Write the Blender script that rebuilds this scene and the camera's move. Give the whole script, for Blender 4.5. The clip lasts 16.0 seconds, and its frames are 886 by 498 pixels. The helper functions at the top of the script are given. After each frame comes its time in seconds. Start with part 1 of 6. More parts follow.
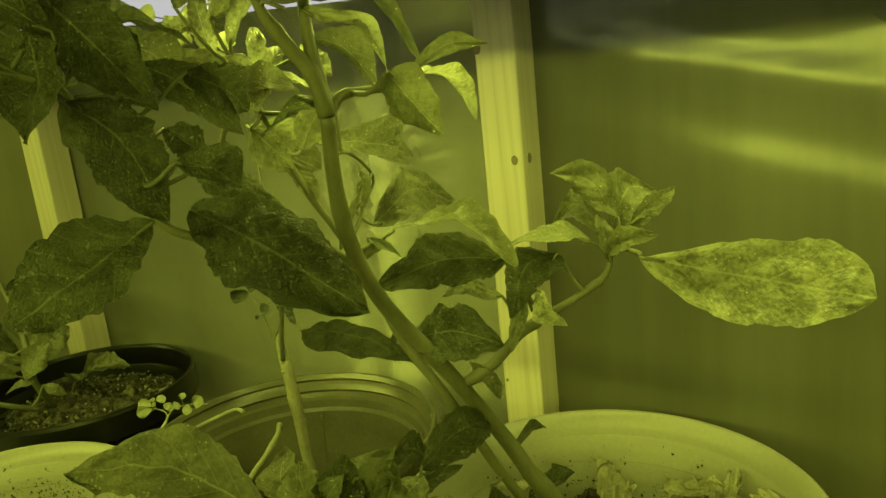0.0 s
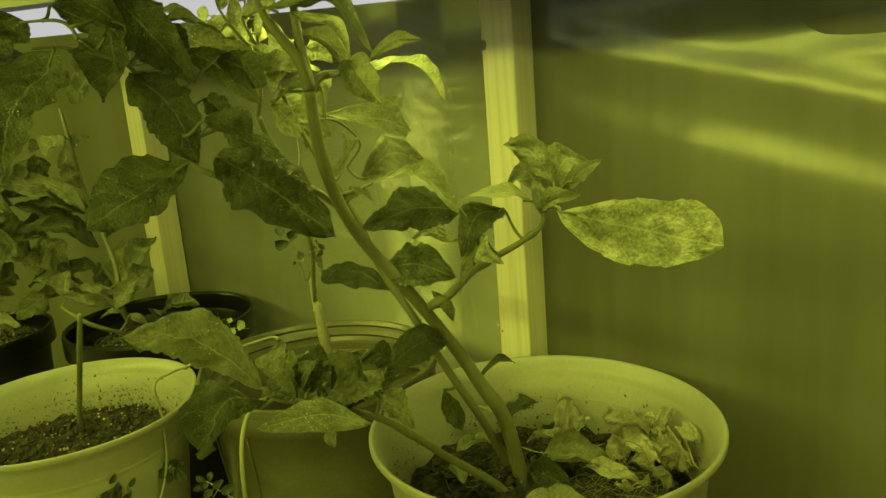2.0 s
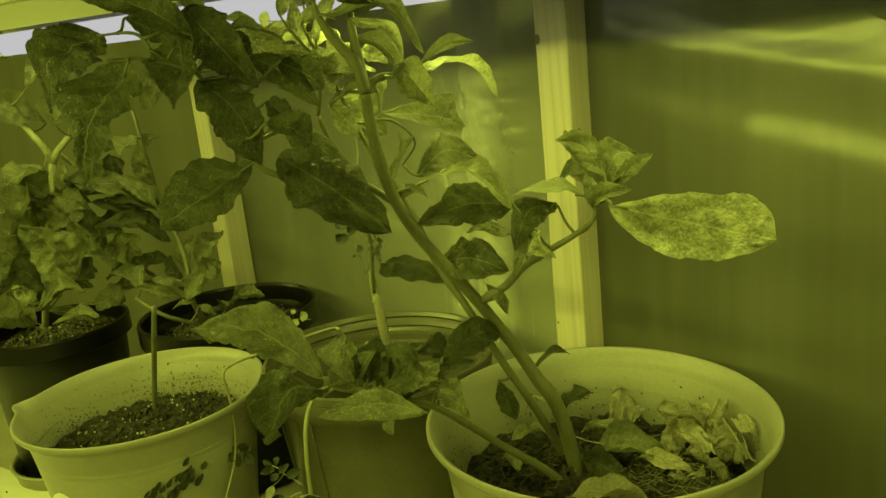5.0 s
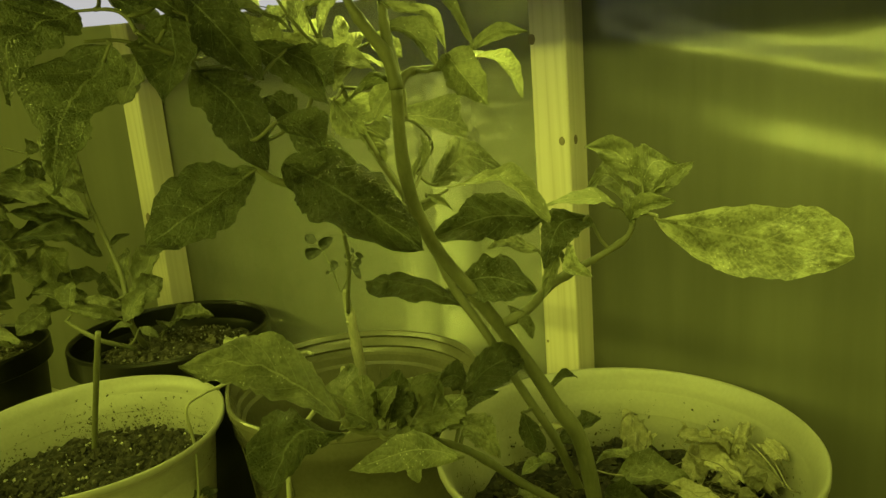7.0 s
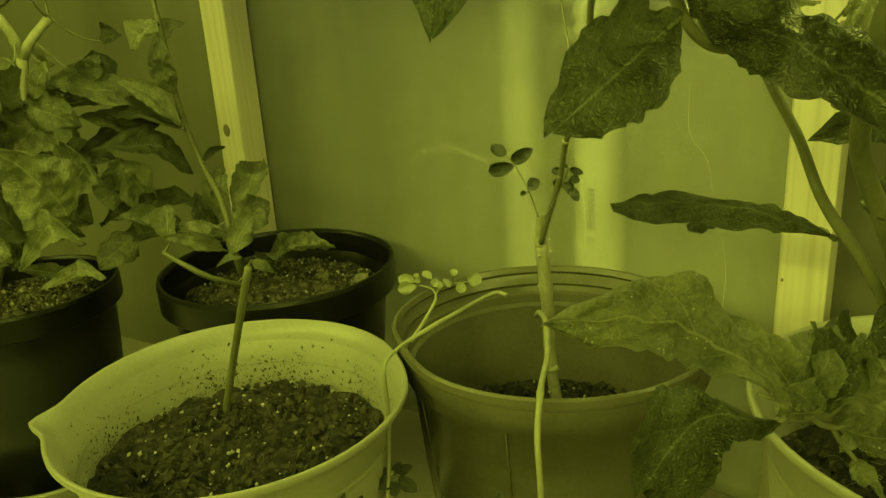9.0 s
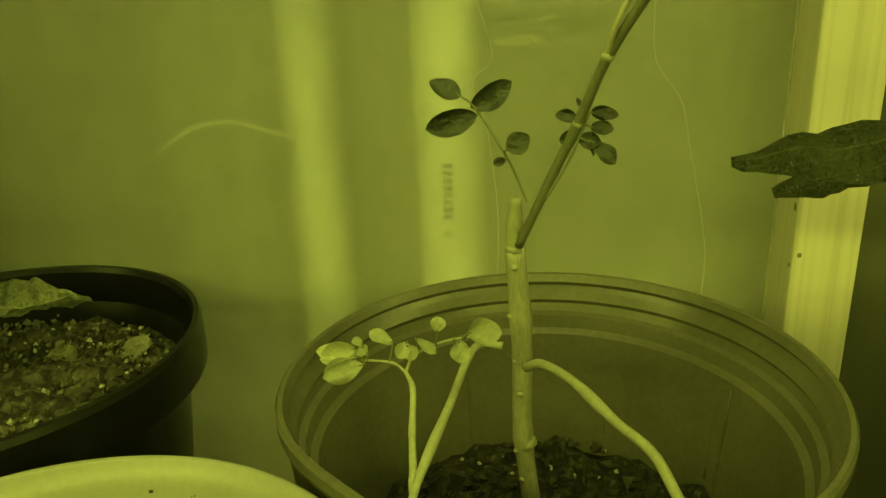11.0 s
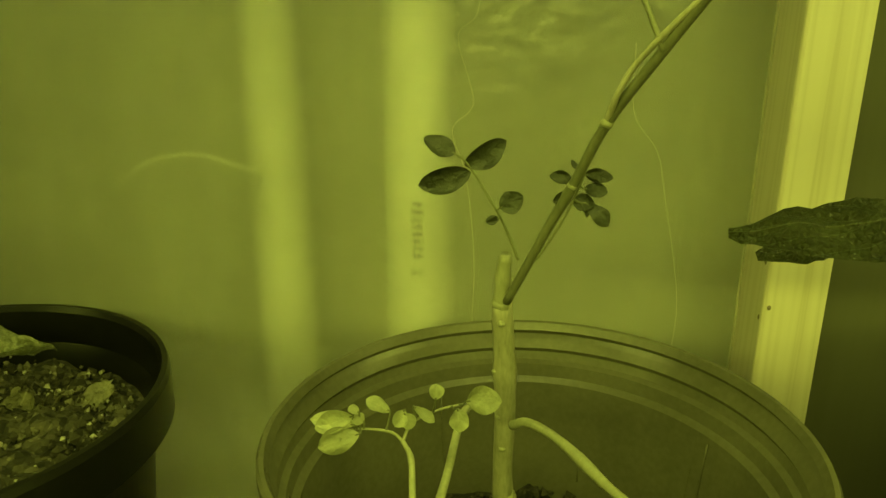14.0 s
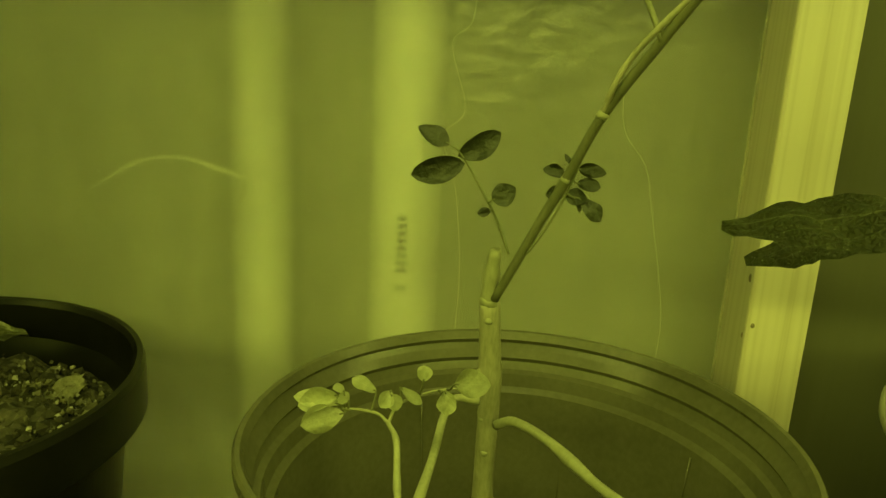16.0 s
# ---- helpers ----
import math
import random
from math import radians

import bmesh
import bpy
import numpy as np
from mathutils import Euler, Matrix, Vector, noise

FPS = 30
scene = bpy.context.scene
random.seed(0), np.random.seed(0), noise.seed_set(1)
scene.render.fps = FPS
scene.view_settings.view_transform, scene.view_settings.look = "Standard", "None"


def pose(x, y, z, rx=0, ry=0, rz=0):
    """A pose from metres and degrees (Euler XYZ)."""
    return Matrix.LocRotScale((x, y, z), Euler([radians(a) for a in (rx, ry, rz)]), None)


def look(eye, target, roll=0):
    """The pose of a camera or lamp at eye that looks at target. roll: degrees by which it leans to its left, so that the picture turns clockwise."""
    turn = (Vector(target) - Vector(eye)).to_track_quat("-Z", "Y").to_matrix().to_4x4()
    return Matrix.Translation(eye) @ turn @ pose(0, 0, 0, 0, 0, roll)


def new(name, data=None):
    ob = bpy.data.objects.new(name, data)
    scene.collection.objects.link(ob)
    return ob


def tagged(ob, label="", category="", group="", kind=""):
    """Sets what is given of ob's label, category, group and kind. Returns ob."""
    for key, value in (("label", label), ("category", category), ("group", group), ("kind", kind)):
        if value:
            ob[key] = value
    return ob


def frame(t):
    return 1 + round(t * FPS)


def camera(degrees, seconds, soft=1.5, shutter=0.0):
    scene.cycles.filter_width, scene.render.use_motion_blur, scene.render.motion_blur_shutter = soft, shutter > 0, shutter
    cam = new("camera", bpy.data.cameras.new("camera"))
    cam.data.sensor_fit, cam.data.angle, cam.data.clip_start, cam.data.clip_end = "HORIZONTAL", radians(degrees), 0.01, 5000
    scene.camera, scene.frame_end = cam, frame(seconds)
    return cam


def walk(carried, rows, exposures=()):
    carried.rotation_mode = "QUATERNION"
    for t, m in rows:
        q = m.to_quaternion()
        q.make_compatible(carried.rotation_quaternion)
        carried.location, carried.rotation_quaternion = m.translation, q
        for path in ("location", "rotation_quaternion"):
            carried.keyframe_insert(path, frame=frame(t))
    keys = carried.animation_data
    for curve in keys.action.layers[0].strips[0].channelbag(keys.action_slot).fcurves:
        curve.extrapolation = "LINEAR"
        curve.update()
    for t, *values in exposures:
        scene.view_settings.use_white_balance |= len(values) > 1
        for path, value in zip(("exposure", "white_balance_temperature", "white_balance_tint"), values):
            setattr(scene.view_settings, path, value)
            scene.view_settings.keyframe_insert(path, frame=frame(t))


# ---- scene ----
cam = camera(60.7, 16.0)
PATH = [
    (0, (0.291, -0.563, 0.563), (-0.8, 1.05, 0.107), -6.1),
    (0.5, (0.327, -0.554, 0.559), (-0.813, 1.017, 0.077), -7.0),
    (1, (0.364, -0.554, 0.545), (-0.869, 0.938, 0.042), -6.7),
    (1.5, (0.406, -0.586, 0.546), (-0.894, 0.852, 0.056), -6.3),
    (2, (0.432, -0.613, 0.55), (-0.859, 0.849, 0.11), -4.6),
    (2.5, (0.427, -0.626, 0.55), (-0.818, 0.876, 0.11), -3.5),
    (3, (0.424, -0.632, 0.54), (-0.838, 0.847, 0.074), -3.2),
    (3.2, (0.429, -0.631, 0.537), (-0.851, 0.83, 0.061), -3.2),
    (5.3, (0.445, -0.619, 0.566), (-0.968, 0.726, 0.121), -6.1),
    (5.5, (0.44, -0.627, 0.574), (-0.96, 0.75, 0.195), -5.3),
    (6, (0.412, -0.654, 0.597), (-0.94, 0.797, 0.335), -3.7),
    (6.5, (0.39, -0.648, 0.586), (-0.916, 0.837, 0.29), -4.1),
    (7, (0.344, -0.625, 0.556), (-0.879, 0.89, 0.1), -4.7),
    (7.5, (0.293, -0.628, 0.53), (-0.865, 0.892, -0.062), -4.6),
    (8, (0.232, -0.65, 0.524), (-0.959, 0.819, -0.126), -4.3),
    (8.2, (0.209, -0.663, 0.524), (-1.01, 0.779, -0.135), -3.9),
    (10.5, (-0.135, -0.5, 0.478), (-0.697, 1.315, -0.147), -2.9),
    (11, (-0.168, -0.46, 0.451), (-0.513, 1.388, -0.232), -2.4),
    (11.5, (-0.187, -0.447, 0.486), (-0.454, 1.445, -0.105), -1.2),
    (12, (-0.189, -0.458, 0.46), (-0.415, 1.444, -0.116), 0.1),
    (12.5, (-0.186, -0.461, 0.418), (-0.399, 1.381, -0.332), 1.1),
    (13, (-0.187, -0.457, 0.421), (-0.388, 1.369, -0.371), 1.2),
    (13.5, (-0.19, -0.451, 0.453), (-0.388, 1.407, -0.259), 0.5),
    (14, (-0.19, -0.453, 0.466), (-0.389, 1.432, -0.172), 0.2),
    (14.5, (-0.186, -0.454, 0.47), (-0.373, 1.445, -0.129), 0.1),
    (15, (-0.193, -0.452, 0.475), (-0.354, 1.462, -0.082), 0.7),
    (15.5, (-0.196, -0.456, 0.482), (-0.352, 1.473, -0.024), 2.2),
    (16, (-0.195, -0.457, 0.443), (-0.339, 1.467, -0.086), 2.9),
]
EXPOSURES = [(0, 0.02), (1.2, 0.09), (3.2, 0.08), (5.3, 0.0), (6.2, -0.06), (8.2, 0.08), (10.5, 0.0), (13.6, 0.05), (14.2, 0.03), (15.5, -0.18), (16, -0.12)]
walk(cam, [(t, look(e, g, r)) for t, e, g, r in PATH], EXPOSURES)

# ---- light and exposure ----
scene.view_settings.exposure = 0.0
LIGHT = (0.875, 1.0, 0.098)
world = bpy.data.worlds.new("room_dusk")
scene.world = world
world.use_nodes = True
bg = world.node_tree.nodes["Background"]
bg.inputs["Color"].default_value = (*LIGHT, 1)
bg.inputs["Strength"].default_value = 0.075

# the fixture's line, from its left end to its right end
LAMP_A, LAMP_B = Vector((-0.659, -0.374, 0.643)), Vector((0.616, -0.086, 0.602))
# an unseen second fixture over the bench front, behind the camera, added as fill
SIDE_A, SIDE_B = Vector((-1.75, -1.0, 0.8)), Vector((1.55, -1.25, 0.8))


def line_frame(a, b):
    return Matrix.Translation((a + b) / 2) @ (b - a).to_track_quat("X", "Z").to_matrix().to_4x4()


LAMP_TURN, SIDE_TURN = line_frame(LAMP_A, LAMP_B), line_frame(SIDE_A, SIDE_B)


def strip_light(name, turn, length, across, drop, power, width, tilt=0.0):
    data = bpy.data.lights.new(name, "AREA")
    data.shape, data.size, data.size_y = "RECTANGLE", length - 0.03, width
    data.energy, data.color = power, LIGHT
    ob = new(name, data)
    ob.matrix_world = turn @ Matrix.Translation((0, across, -drop)) @ Matrix.Rotation(radians(tilt), 4, "X")
    return ob


strip_light("tube_glow", LAMP_TURN, (LAMP_B - LAMP_A).length, 0.0, 0.011, 1.9, 0.014, -16)
strip_light("rear_tube_glow", LAMP_TURN, (LAMP_B - LAMP_A).length, 0.075, 0.006, 1.9, 0.02)
strip_light("side_fill_glow", SIDE_TURN, (SIDE_B - SIDE_A).length, 0.0, 0.011, 19.0, 0.05, 35)


# ---- materials ----
def material(name):
    m = bpy.data.materials.new(name)
    m.use_nodes = True
    nt = m.node_tree
    return m, nt, nt.nodes["Principled BSDF"]


def node(nt, kind, **values):
    n = nt.nodes.new(kind)
    for key, value in values.items():
        n.inputs[key.replace("_", " ")].default_value = value
    return n


def ramp(nt, source, stops):
    r = nt.nodes.new("ShaderNodeValToRGB")
    e = r.color_ramp.elements
    while len(e) < len(stops):
        e.new(0.5)
    for el, (pos, col) in zip(e, stops):
        el.position, el.color = pos, (*col, 1)
    nt.links.new(source, r.inputs["Fac"])
    return r


def coords(nt, scale=(1, 1, 1), kind="Object"):
    tc = nt.nodes.new("ShaderNodeTexCoord")
    mp = nt.nodes.new("ShaderNodeMapping")
    mp.inputs["Scale"].default_value = scale
    nt.links.new(tc.outputs[kind], mp.inputs["Vector"])
    return mp.outputs["Vector"]


def noise_tex(nt, vec, scale, detail=4.0, rough=0.55):
    n = node(nt, "ShaderNodeTexNoise", Scale=scale, Detail=detail, Roughness=rough)
    nt.links.new(vec, n.inputs["Vector"])
    return n.outputs["Fac"]


def bump(nt, bsdf, height, strength, distance=0.001):
    b = node(nt, "ShaderNodeBump", Strength=strength, Distance=distance)
    nt.links.new(height, b.inputs["Height"])
    nt.links.new(b.outputs["Normal"], bsdf.inputs["Normal"])
    return b


def mix_color(nt, fac, a, b, mode="MIX"):
    m = nt.nodes.new("ShaderNodeMix")
    m.data_type, m.blend_type = "RGBA", mode
    for value, i in ((fac, 0), (a, 6), (b, 7)):
        if isinstance(value, (int, float)):
            m.inputs[i].default_value = value
        elif isinstance(value, tuple):
            m.inputs[i].default_value = (*value, 1)
        else:
            nt.links.new(value, m.inputs[i])
    return m.outputs[2]


def math_node(nt, op, a, b=0.0):
    m = nt.nodes.new("ShaderNodeMath")
    m.operation = op
    for value, i in ((a, 0), (b, 1)):
        if isinstance(value, (int, float)):
            m.inputs[i].default_value = value
        else:
            nt.links.new(value, m.inputs[i])
    return m.outputs[0]


def plain_surface(name, low, high, rough, scale=30, grain=400, relief=0.15, streak=(1, 1, 1), metal=0.0):
    """Two scales of variation: broad stains and fine grain."""
    m, nt, p = material(name)
    v = coords(nt, streak)
    broad, fine = noise_tex(nt, v, scale), noise_tex(nt, v, grain, 3)
    both = mix_color(nt, 0.35, broad, fine)
    nt.links.new(ramp(nt, both, ((0.3, low), (0.7, high))).outputs["Color"], p.inputs["Base Color"])
    p.inputs["Roughness"].default_value, p.inputs["Metallic"].default_value = rough, metal
    bump(nt, p, both, relief)
    return m


def wood_material():
    m, nt, p = material("pine_stud")
    v = coords(nt, (1, 1, 0.02))
    warp = noise_tex(nt, v, 40, 3)
    w = node(nt, "ShaderNodeTexWave", Scale=60.0, Distortion=9.0, Detail=3.0, Detail_Scale=1.5)
    w.bands_direction = "DIAGONAL"
    nt.links.new(v, w.inputs["Vector"])
    rings = mix_color(nt, 0.3, w.outputs["Fac"], warp)
    nt.links.new(ramp(nt, rings, ((0.03, (0.4, 0.35, 0.27)), (0.16, (0.55, 0.5, 0.42)), (0.8, (0.6, 0.55, 0.47)))).outputs["Color"], p.inputs["Base Color"])
    p.inputs["Roughness"].default_value = 0.6
    bump(nt, p, rings, 0.12, 0.0005)
    return m


def panel_material(name, low, high, clear, rough, gloss):
    """Cloudy plastic sheet with drawn-out vertical streaks; clear: how much shows through."""
    m, nt, p = material(name)
    v = coords(nt, (1, 1, 0.06))
    broad, fine = noise_tex(nt, v, 9, 3), noise_tex(nt, v, 90, 4)
    both = mix_color(nt, 0.16, broad, fine)
    nt.links.new(ramp(nt, both, ((0.3, low), (0.7, high))).outputs["Color"], p.inputs["Base Color"])
    p.inputs["Roughness"].default_value = rough
    p.inputs["Specular IOR Level"].default_value = gloss
    warp = noise_tex(nt, coords(nt, (1, 1, 0.35)), 5, 2)
    height = math_node(nt, "ADD", warp, math_node(nt, "MULTIPLY", fine, 0.005))
    if clear > 0:      # a patch of small dimples beside the front pipe
        where = node(nt, "ShaderNodeVectorMath")
        where.operation = "DISTANCE"
        nt.links.new(coords(nt), where.inputs[0])
        where.inputs[1].default_value = (-0.17, 0.03, 0.47)
        near = math_node(nt, "MAXIMUM", math_node(nt, "SUBTRACT", 1.0, math_node(nt, "MULTIPLY", where.outputs["Value"], 8.0)), 0.0)
        dimple = noise_tex(nt, coords(nt, (1, 1, 1.5)), 48, 2, 0.4)
        height = math_node(nt, "ADD", height, math_node(nt, "MULTIPLY", dimple, math_node(nt, "MULTIPLY", near, 3.6)))
    dent = bump(nt, p, height, 0.5, 0.006)
    if clear > 0:
        g = node(nt, "ShaderNodeBsdfRefraction", Roughness=0.24, IOR=1.18)
        g.inputs["Color"].default_value = (0.97, 0.97, 0.95, 1)
        mix = node(nt, "ShaderNodeMixShader", Fac=clear)
        nt.links.new(dent.outputs["Normal"], g.inputs["Normal"])
        cloud = math_node(nt, "ADD", math_node(nt, "MULTIPLY", noise_tex(nt, coords(nt, (1.2, 1, 0.5)), 12, 5, 0.62), 0.3), clear - 0.15)
        nt.links.new(cloud, mix.inputs[0])
        nt.links.new(p.outputs[0], mix.inputs[1])
        nt.links.new(g.outputs[0], mix.inputs[2])
        nt.links.new(mix.outputs[0], nt.nodes["Material Output"].inputs["Surface"])
    return m


def soil_material(name, low, high):
    m, nt, p = material(name)
    v = coords(nt)
    vo = node(nt, "ShaderNodeTexVoronoi", Scale=260.0)
    nt.links.new(v, vo.inputs["Vector"])
    both = mix_color(nt, 0.5, vo.outputs["Color"], noise_tex(nt, v, 140, 5))
    nt.links.new(ramp(nt, both, ((0.4, low), (0.66, high), (0.85, (0.16, 0.145, 0.12)))).outputs["Color"], p.inputs["Base Color"])
    p.inputs["Roughness"].default_value = 0.95
    bump(nt, p, both, 0.9, 0.003)
    return m


def leaf_material(name, low, high, vein, through_light=0.25, spots=0.0, rough=0.36, net=1.0, pucker=0.35, patchy=42, edge=(0.37, 0.63)):
    """Leaf blade: net of veins from the blade's own u (along) and v (across), blotches, some light through it."""
    m, nt, p = material(name)
    uv = nt.nodes.new("ShaderNodeUVMap")
    sep = nt.nodes.new("ShaderNodeSeparateXYZ")
    nt.links.new(uv.outputs["UV"], sep.inputs[0])
    u, av = sep.outputs["X"], math_node(nt, "ABSOLUTE", sep.outputs["Y"])
    bent = math_node(nt, "SUBTRACT", u, math_node(nt, "MULTIPLY", av, 0.26))
    saw = math_node(nt, "PINGPONG", math_node(nt, "MULTIPLY", bent, 7.0), 0.5)
    side = math_node(nt, "LESS_THAN", saw, 0.03)
    mid = math_node(nt, "LESS_THAN", av, 0.03)
    veins = math_node(nt, "MAXIMUM", mid, math_node(nt, "MULTIPLY", side, 0.55))
    v = coords(nt)
    blot, fine = noise_tex(nt, v, patchy, 3), noise_tex(nt, v, 420, 3)
    tone = mix_color(nt, 0.4, blot, fine)
    base = ramp(nt, tone, ((edge[0], low), (edge[1], high))).outputs["Color"]
    if spots:
        sp = node(nt, "ShaderNodeTexVoronoi", Scale=360.0)
        nt.links.new(v, sp.inputs["Vector"])
        dots = math_node(nt, "MULTIPLY", math_node(nt, "LESS_THAN", sp.outputs["Distance"], 0.15), spots)
        patch = math_node(nt, "GREATER_THAN", noise_tex(nt, v, 60, 3), 0.53)
        base = mix_color(nt, math_node(nt, "MULTIPLY", dots, patch), base, (0.55, 0.55, 0.42))
    info = nt.nodes.new("ShaderNodeObjectInfo")
    hue = node(nt, "ShaderNodeHueSaturation")
    nt.links.new(math_node(nt, "ADD", math_node(nt, "MULTIPLY", info.outputs["Random"], 0.5), 0.75), hue.inputs["Value"])
    nt.links.new(mix_color(nt, math_node(nt, "MULTIPLY", veins, 0.45 * net), base, vein), hue.inputs["Color"])
    nt.links.new(hue.outputs["Color"], p.inputs["Base Color"])
    p.inputs["Roughness"].default_value = rough
    crease = noise_tex(nt, v, 130, 4)
    cell = node(nt, "ShaderNodeTexVoronoi", Scale=430.0)
    cell.feature = "DISTANCE_TO_EDGE"
    nt.links.new(v, cell.inputs["Vector"])
    crease = math_node(nt, "ADD", crease, math_node(nt, "MULTIPLY", math_node(nt, "MINIMUM", cell.outputs["Distance"], 0.25), pucker * net))
    quilt = math_node(nt, "ADD", math_node(nt, "MULTIPLY", saw, 0.1 * net), math_node(nt, "ADD", blot, crease))
    bump(nt, p, math_node(nt, "SUBTRACT", quilt, math_node(nt, "MULTIPLY", veins, 0.6 * net)), 0.8, 0.004)
    tr = node(nt, "ShaderNodeBsdfTranslucent")
    lit = node(nt, "ShaderNodeHueSaturation", Value=1.7)
    nt.links.new(hue.outputs["Color"], lit.inputs["Color"])
    nt.links.new(lit.outputs["Color"], tr.inputs["Color"])
    mix = node(nt, "ShaderNodeMixShader", Fac=through_light)
    nt.links.new(p.outputs[0], mix.inputs[1])
    nt.links.new(tr.outputs[0], mix.inputs[2])
    nt.links.new(mix.outputs[0], nt.nodes["Material Output"].inputs["Surface"])
    return m


def glow_material(name, value):
    m, nt, p = material(name)
    p.inputs["Base Color"].default_value = (0.0, 0.0, 0.0, 1)
    p.inputs["Roughness"].default_value = 0.9
    p.inputs["Specular IOR Level"].default_value = 0.0
    p.inputs["Emission Color"].default_value = (value, value, value, 1)
    p.inputs["Emission Strength"].default_value = 1.0
    return m


WOOD = wood_material()
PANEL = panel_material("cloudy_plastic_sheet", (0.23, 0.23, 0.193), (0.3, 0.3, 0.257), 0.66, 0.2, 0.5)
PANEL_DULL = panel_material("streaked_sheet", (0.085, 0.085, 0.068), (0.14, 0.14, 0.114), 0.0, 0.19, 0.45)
# same streaked sheet made paler: the stronger light on the left is in its colour
PANEL_LEFT_LIT = panel_material("streaked_sheet_lit", (0.115, 0.115, 0.091), (0.165, 0.165, 0.134), 0.0, 0.35, 0.6)
PVC = plain_surface("white_pvc", (0.75, 0.75, 0.72), (0.82, 0.82, 0.8), 0.4)
POT_WHITE = plain_surface("white_plastic", (0.232, 0.225, 0.198), (0.315, 0.308, 0.272), 0.36, 14, 300, 0.05)
POT_OLIVE = plain_surface("olive_plastic", (0.092, 0.088, 0.066), (0.14, 0.133, 0.102), 0.24, 18, 260, 0.08)
POT_BLACK = plain_surface("black_plastic", (0.004, 0.004, 0.0037), (0.01, 0.0097, 0.009), 0.32, 18, 260, 0.08)
POT_BLACK.node_tree.nodes["Principled BSDF"].inputs["Specular IOR Level"].default_value = 0.3
SOIL = soil_material("potting_soil", (0.006, 0.0055, 0.0045), (0.035, 0.031, 0.025))
SOIL_DRY = soil_material("drier_soil", (0.016, 0.015, 0.012), (0.085, 0.077, 0.06))
TABLE = plain_surface("bench_board", (0.34, 0.32, 0.27), (0.48, 0.46, 0.4), 0.7, 8, 200, 0.2)
SHEET = plain_surface("white_sheet", (0.7, 0.69, 0.64), (0.8, 0.79, 0.75), 0.55, 8, 200, 0.1)
CLEAR = plain_surface("saucer_plastic", (0.26, 0.26, 0.21), (0.36, 0.36, 0.3), 0.25, 8, 200, 0.05)
CRUMB = plain_surface("soil_crumb", (0.01, 0.009, 0.007), (0.06, 0.054, 0.04), 0.9, 200, 900, 0.3)
CRUMB_GREY = plain_surface("dry_soil_crumb", (0.06, 0.055, 0.042), (0.2, 0.187, 0.142), 0.9, 200, 900, 0.3)
PERLITE = plain_surface("perlite", (0.24, 0.234, 0.198), (0.45, 0.435, 0.375), 0.8, 200, 900, 0.3)
KNOT = plain_surface("wood_knot", (0.14, 0.11, 0.08), (0.24, 0.2, 0.15), 0.6, 300, 900, 0.2)
ENAMEL = plain_surface("painted_steel", (0.27, 0.27, 0.258), (0.32, 0.32, 0.307), 0.45, 6, 200, 0.03)
CHAIN = plain_surface("zinc_chain", (0.5, 0.5, 0.47), (0.62, 0.62, 0.59), 0.35, 40, 300, 0.05, metal=0.8)
WHITE_WALL = plain_surface("white_wall", (0.7, 0.7, 0.67), (0.8, 0.8, 0.77), 0.7, 4, 60, 0.1)
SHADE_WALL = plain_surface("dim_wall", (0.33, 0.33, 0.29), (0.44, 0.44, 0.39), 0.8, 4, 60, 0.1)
TUBE = glow_material("lit_tube", 0.53)
STEM = plain_surface("green_stem", (0.085, 0.09, 0.053), (0.16, 0.16, 0.103), 0.55, 60, 500, 0.25, (1, 1, 0.3))
BARK = plain_surface("woody_stem", (0.17, 0.165, 0.12), (0.4, 0.38, 0.3), 0.7, 90, 600, 0.4, (1, 1, 0.3))
PALE_STEM = plain_surface("pale_stem", (0.2, 0.2, 0.14), (0.34, 0.34, 0.25), 0.6, 90, 600, 0.25, (1, 1, 0.3))
# leaf tones carry light too: LEAF darkened for backlit blades, MID and PALE for lit
LEAF = leaf_material("dark_backlit_leaf", (0.034, 0.039, 0.021), (0.09, 0.099, 0.056), (0.24, 0.25, 0.165), 0.34, 0.32, 0.28, pucker=0.75)
LEAF_PALE = leaf_material("pale_lit_leaf", (0.12, 0.126, 0.08), (0.285, 0.295, 0.196), (0.42, 0.42, 0.295), 0.3, 0.8, pucker=0.15, patchy=62, edge=(0.42, 0.56))
LEAF_MID = leaf_material("mid_leaf", (0.09, 0.097, 0.057), (0.21, 0.22, 0.137), (0.38, 0.39, 0.27), 0.3, 0.75)
LEAF_SPECK = leaf_material("speckled_leaf", (0.2, 0.21, 0.13), (0.3, 0.31, 0.2), (0.42, 0.42, 0.3), 0.25, 1.6)
# one kind of leaflet in two tones: shaded ones near black, lit ones pale
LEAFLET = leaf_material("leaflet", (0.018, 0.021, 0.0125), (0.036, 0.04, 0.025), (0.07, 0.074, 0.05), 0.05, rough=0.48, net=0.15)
LEAFLET_PALE = leaf_material("pale_lit_leaflet", (0.24, 0.25, 0.165), (0.38, 0.39, 0.27), (0.55, 0.55, 0.4), 0.3, net=0.25)
DRY = leaf_material("withered_leaf", (0.2, 0.19, 0.13), (0.4, 0.38, 0.29), (0.5, 0.48, 0.38), 0.2, 0.0, 0.8)
DRY_TWIG = plain_surface("dry_twig", (0.12, 0.115, 0.08), (0.28, 0.26, 0.2), 0.8, 200, 900, 0.2)
INK = plain_surface("dark_print", (0.03, 0.03, 0.03), (0.05, 0.05, 0.05), 0.5)


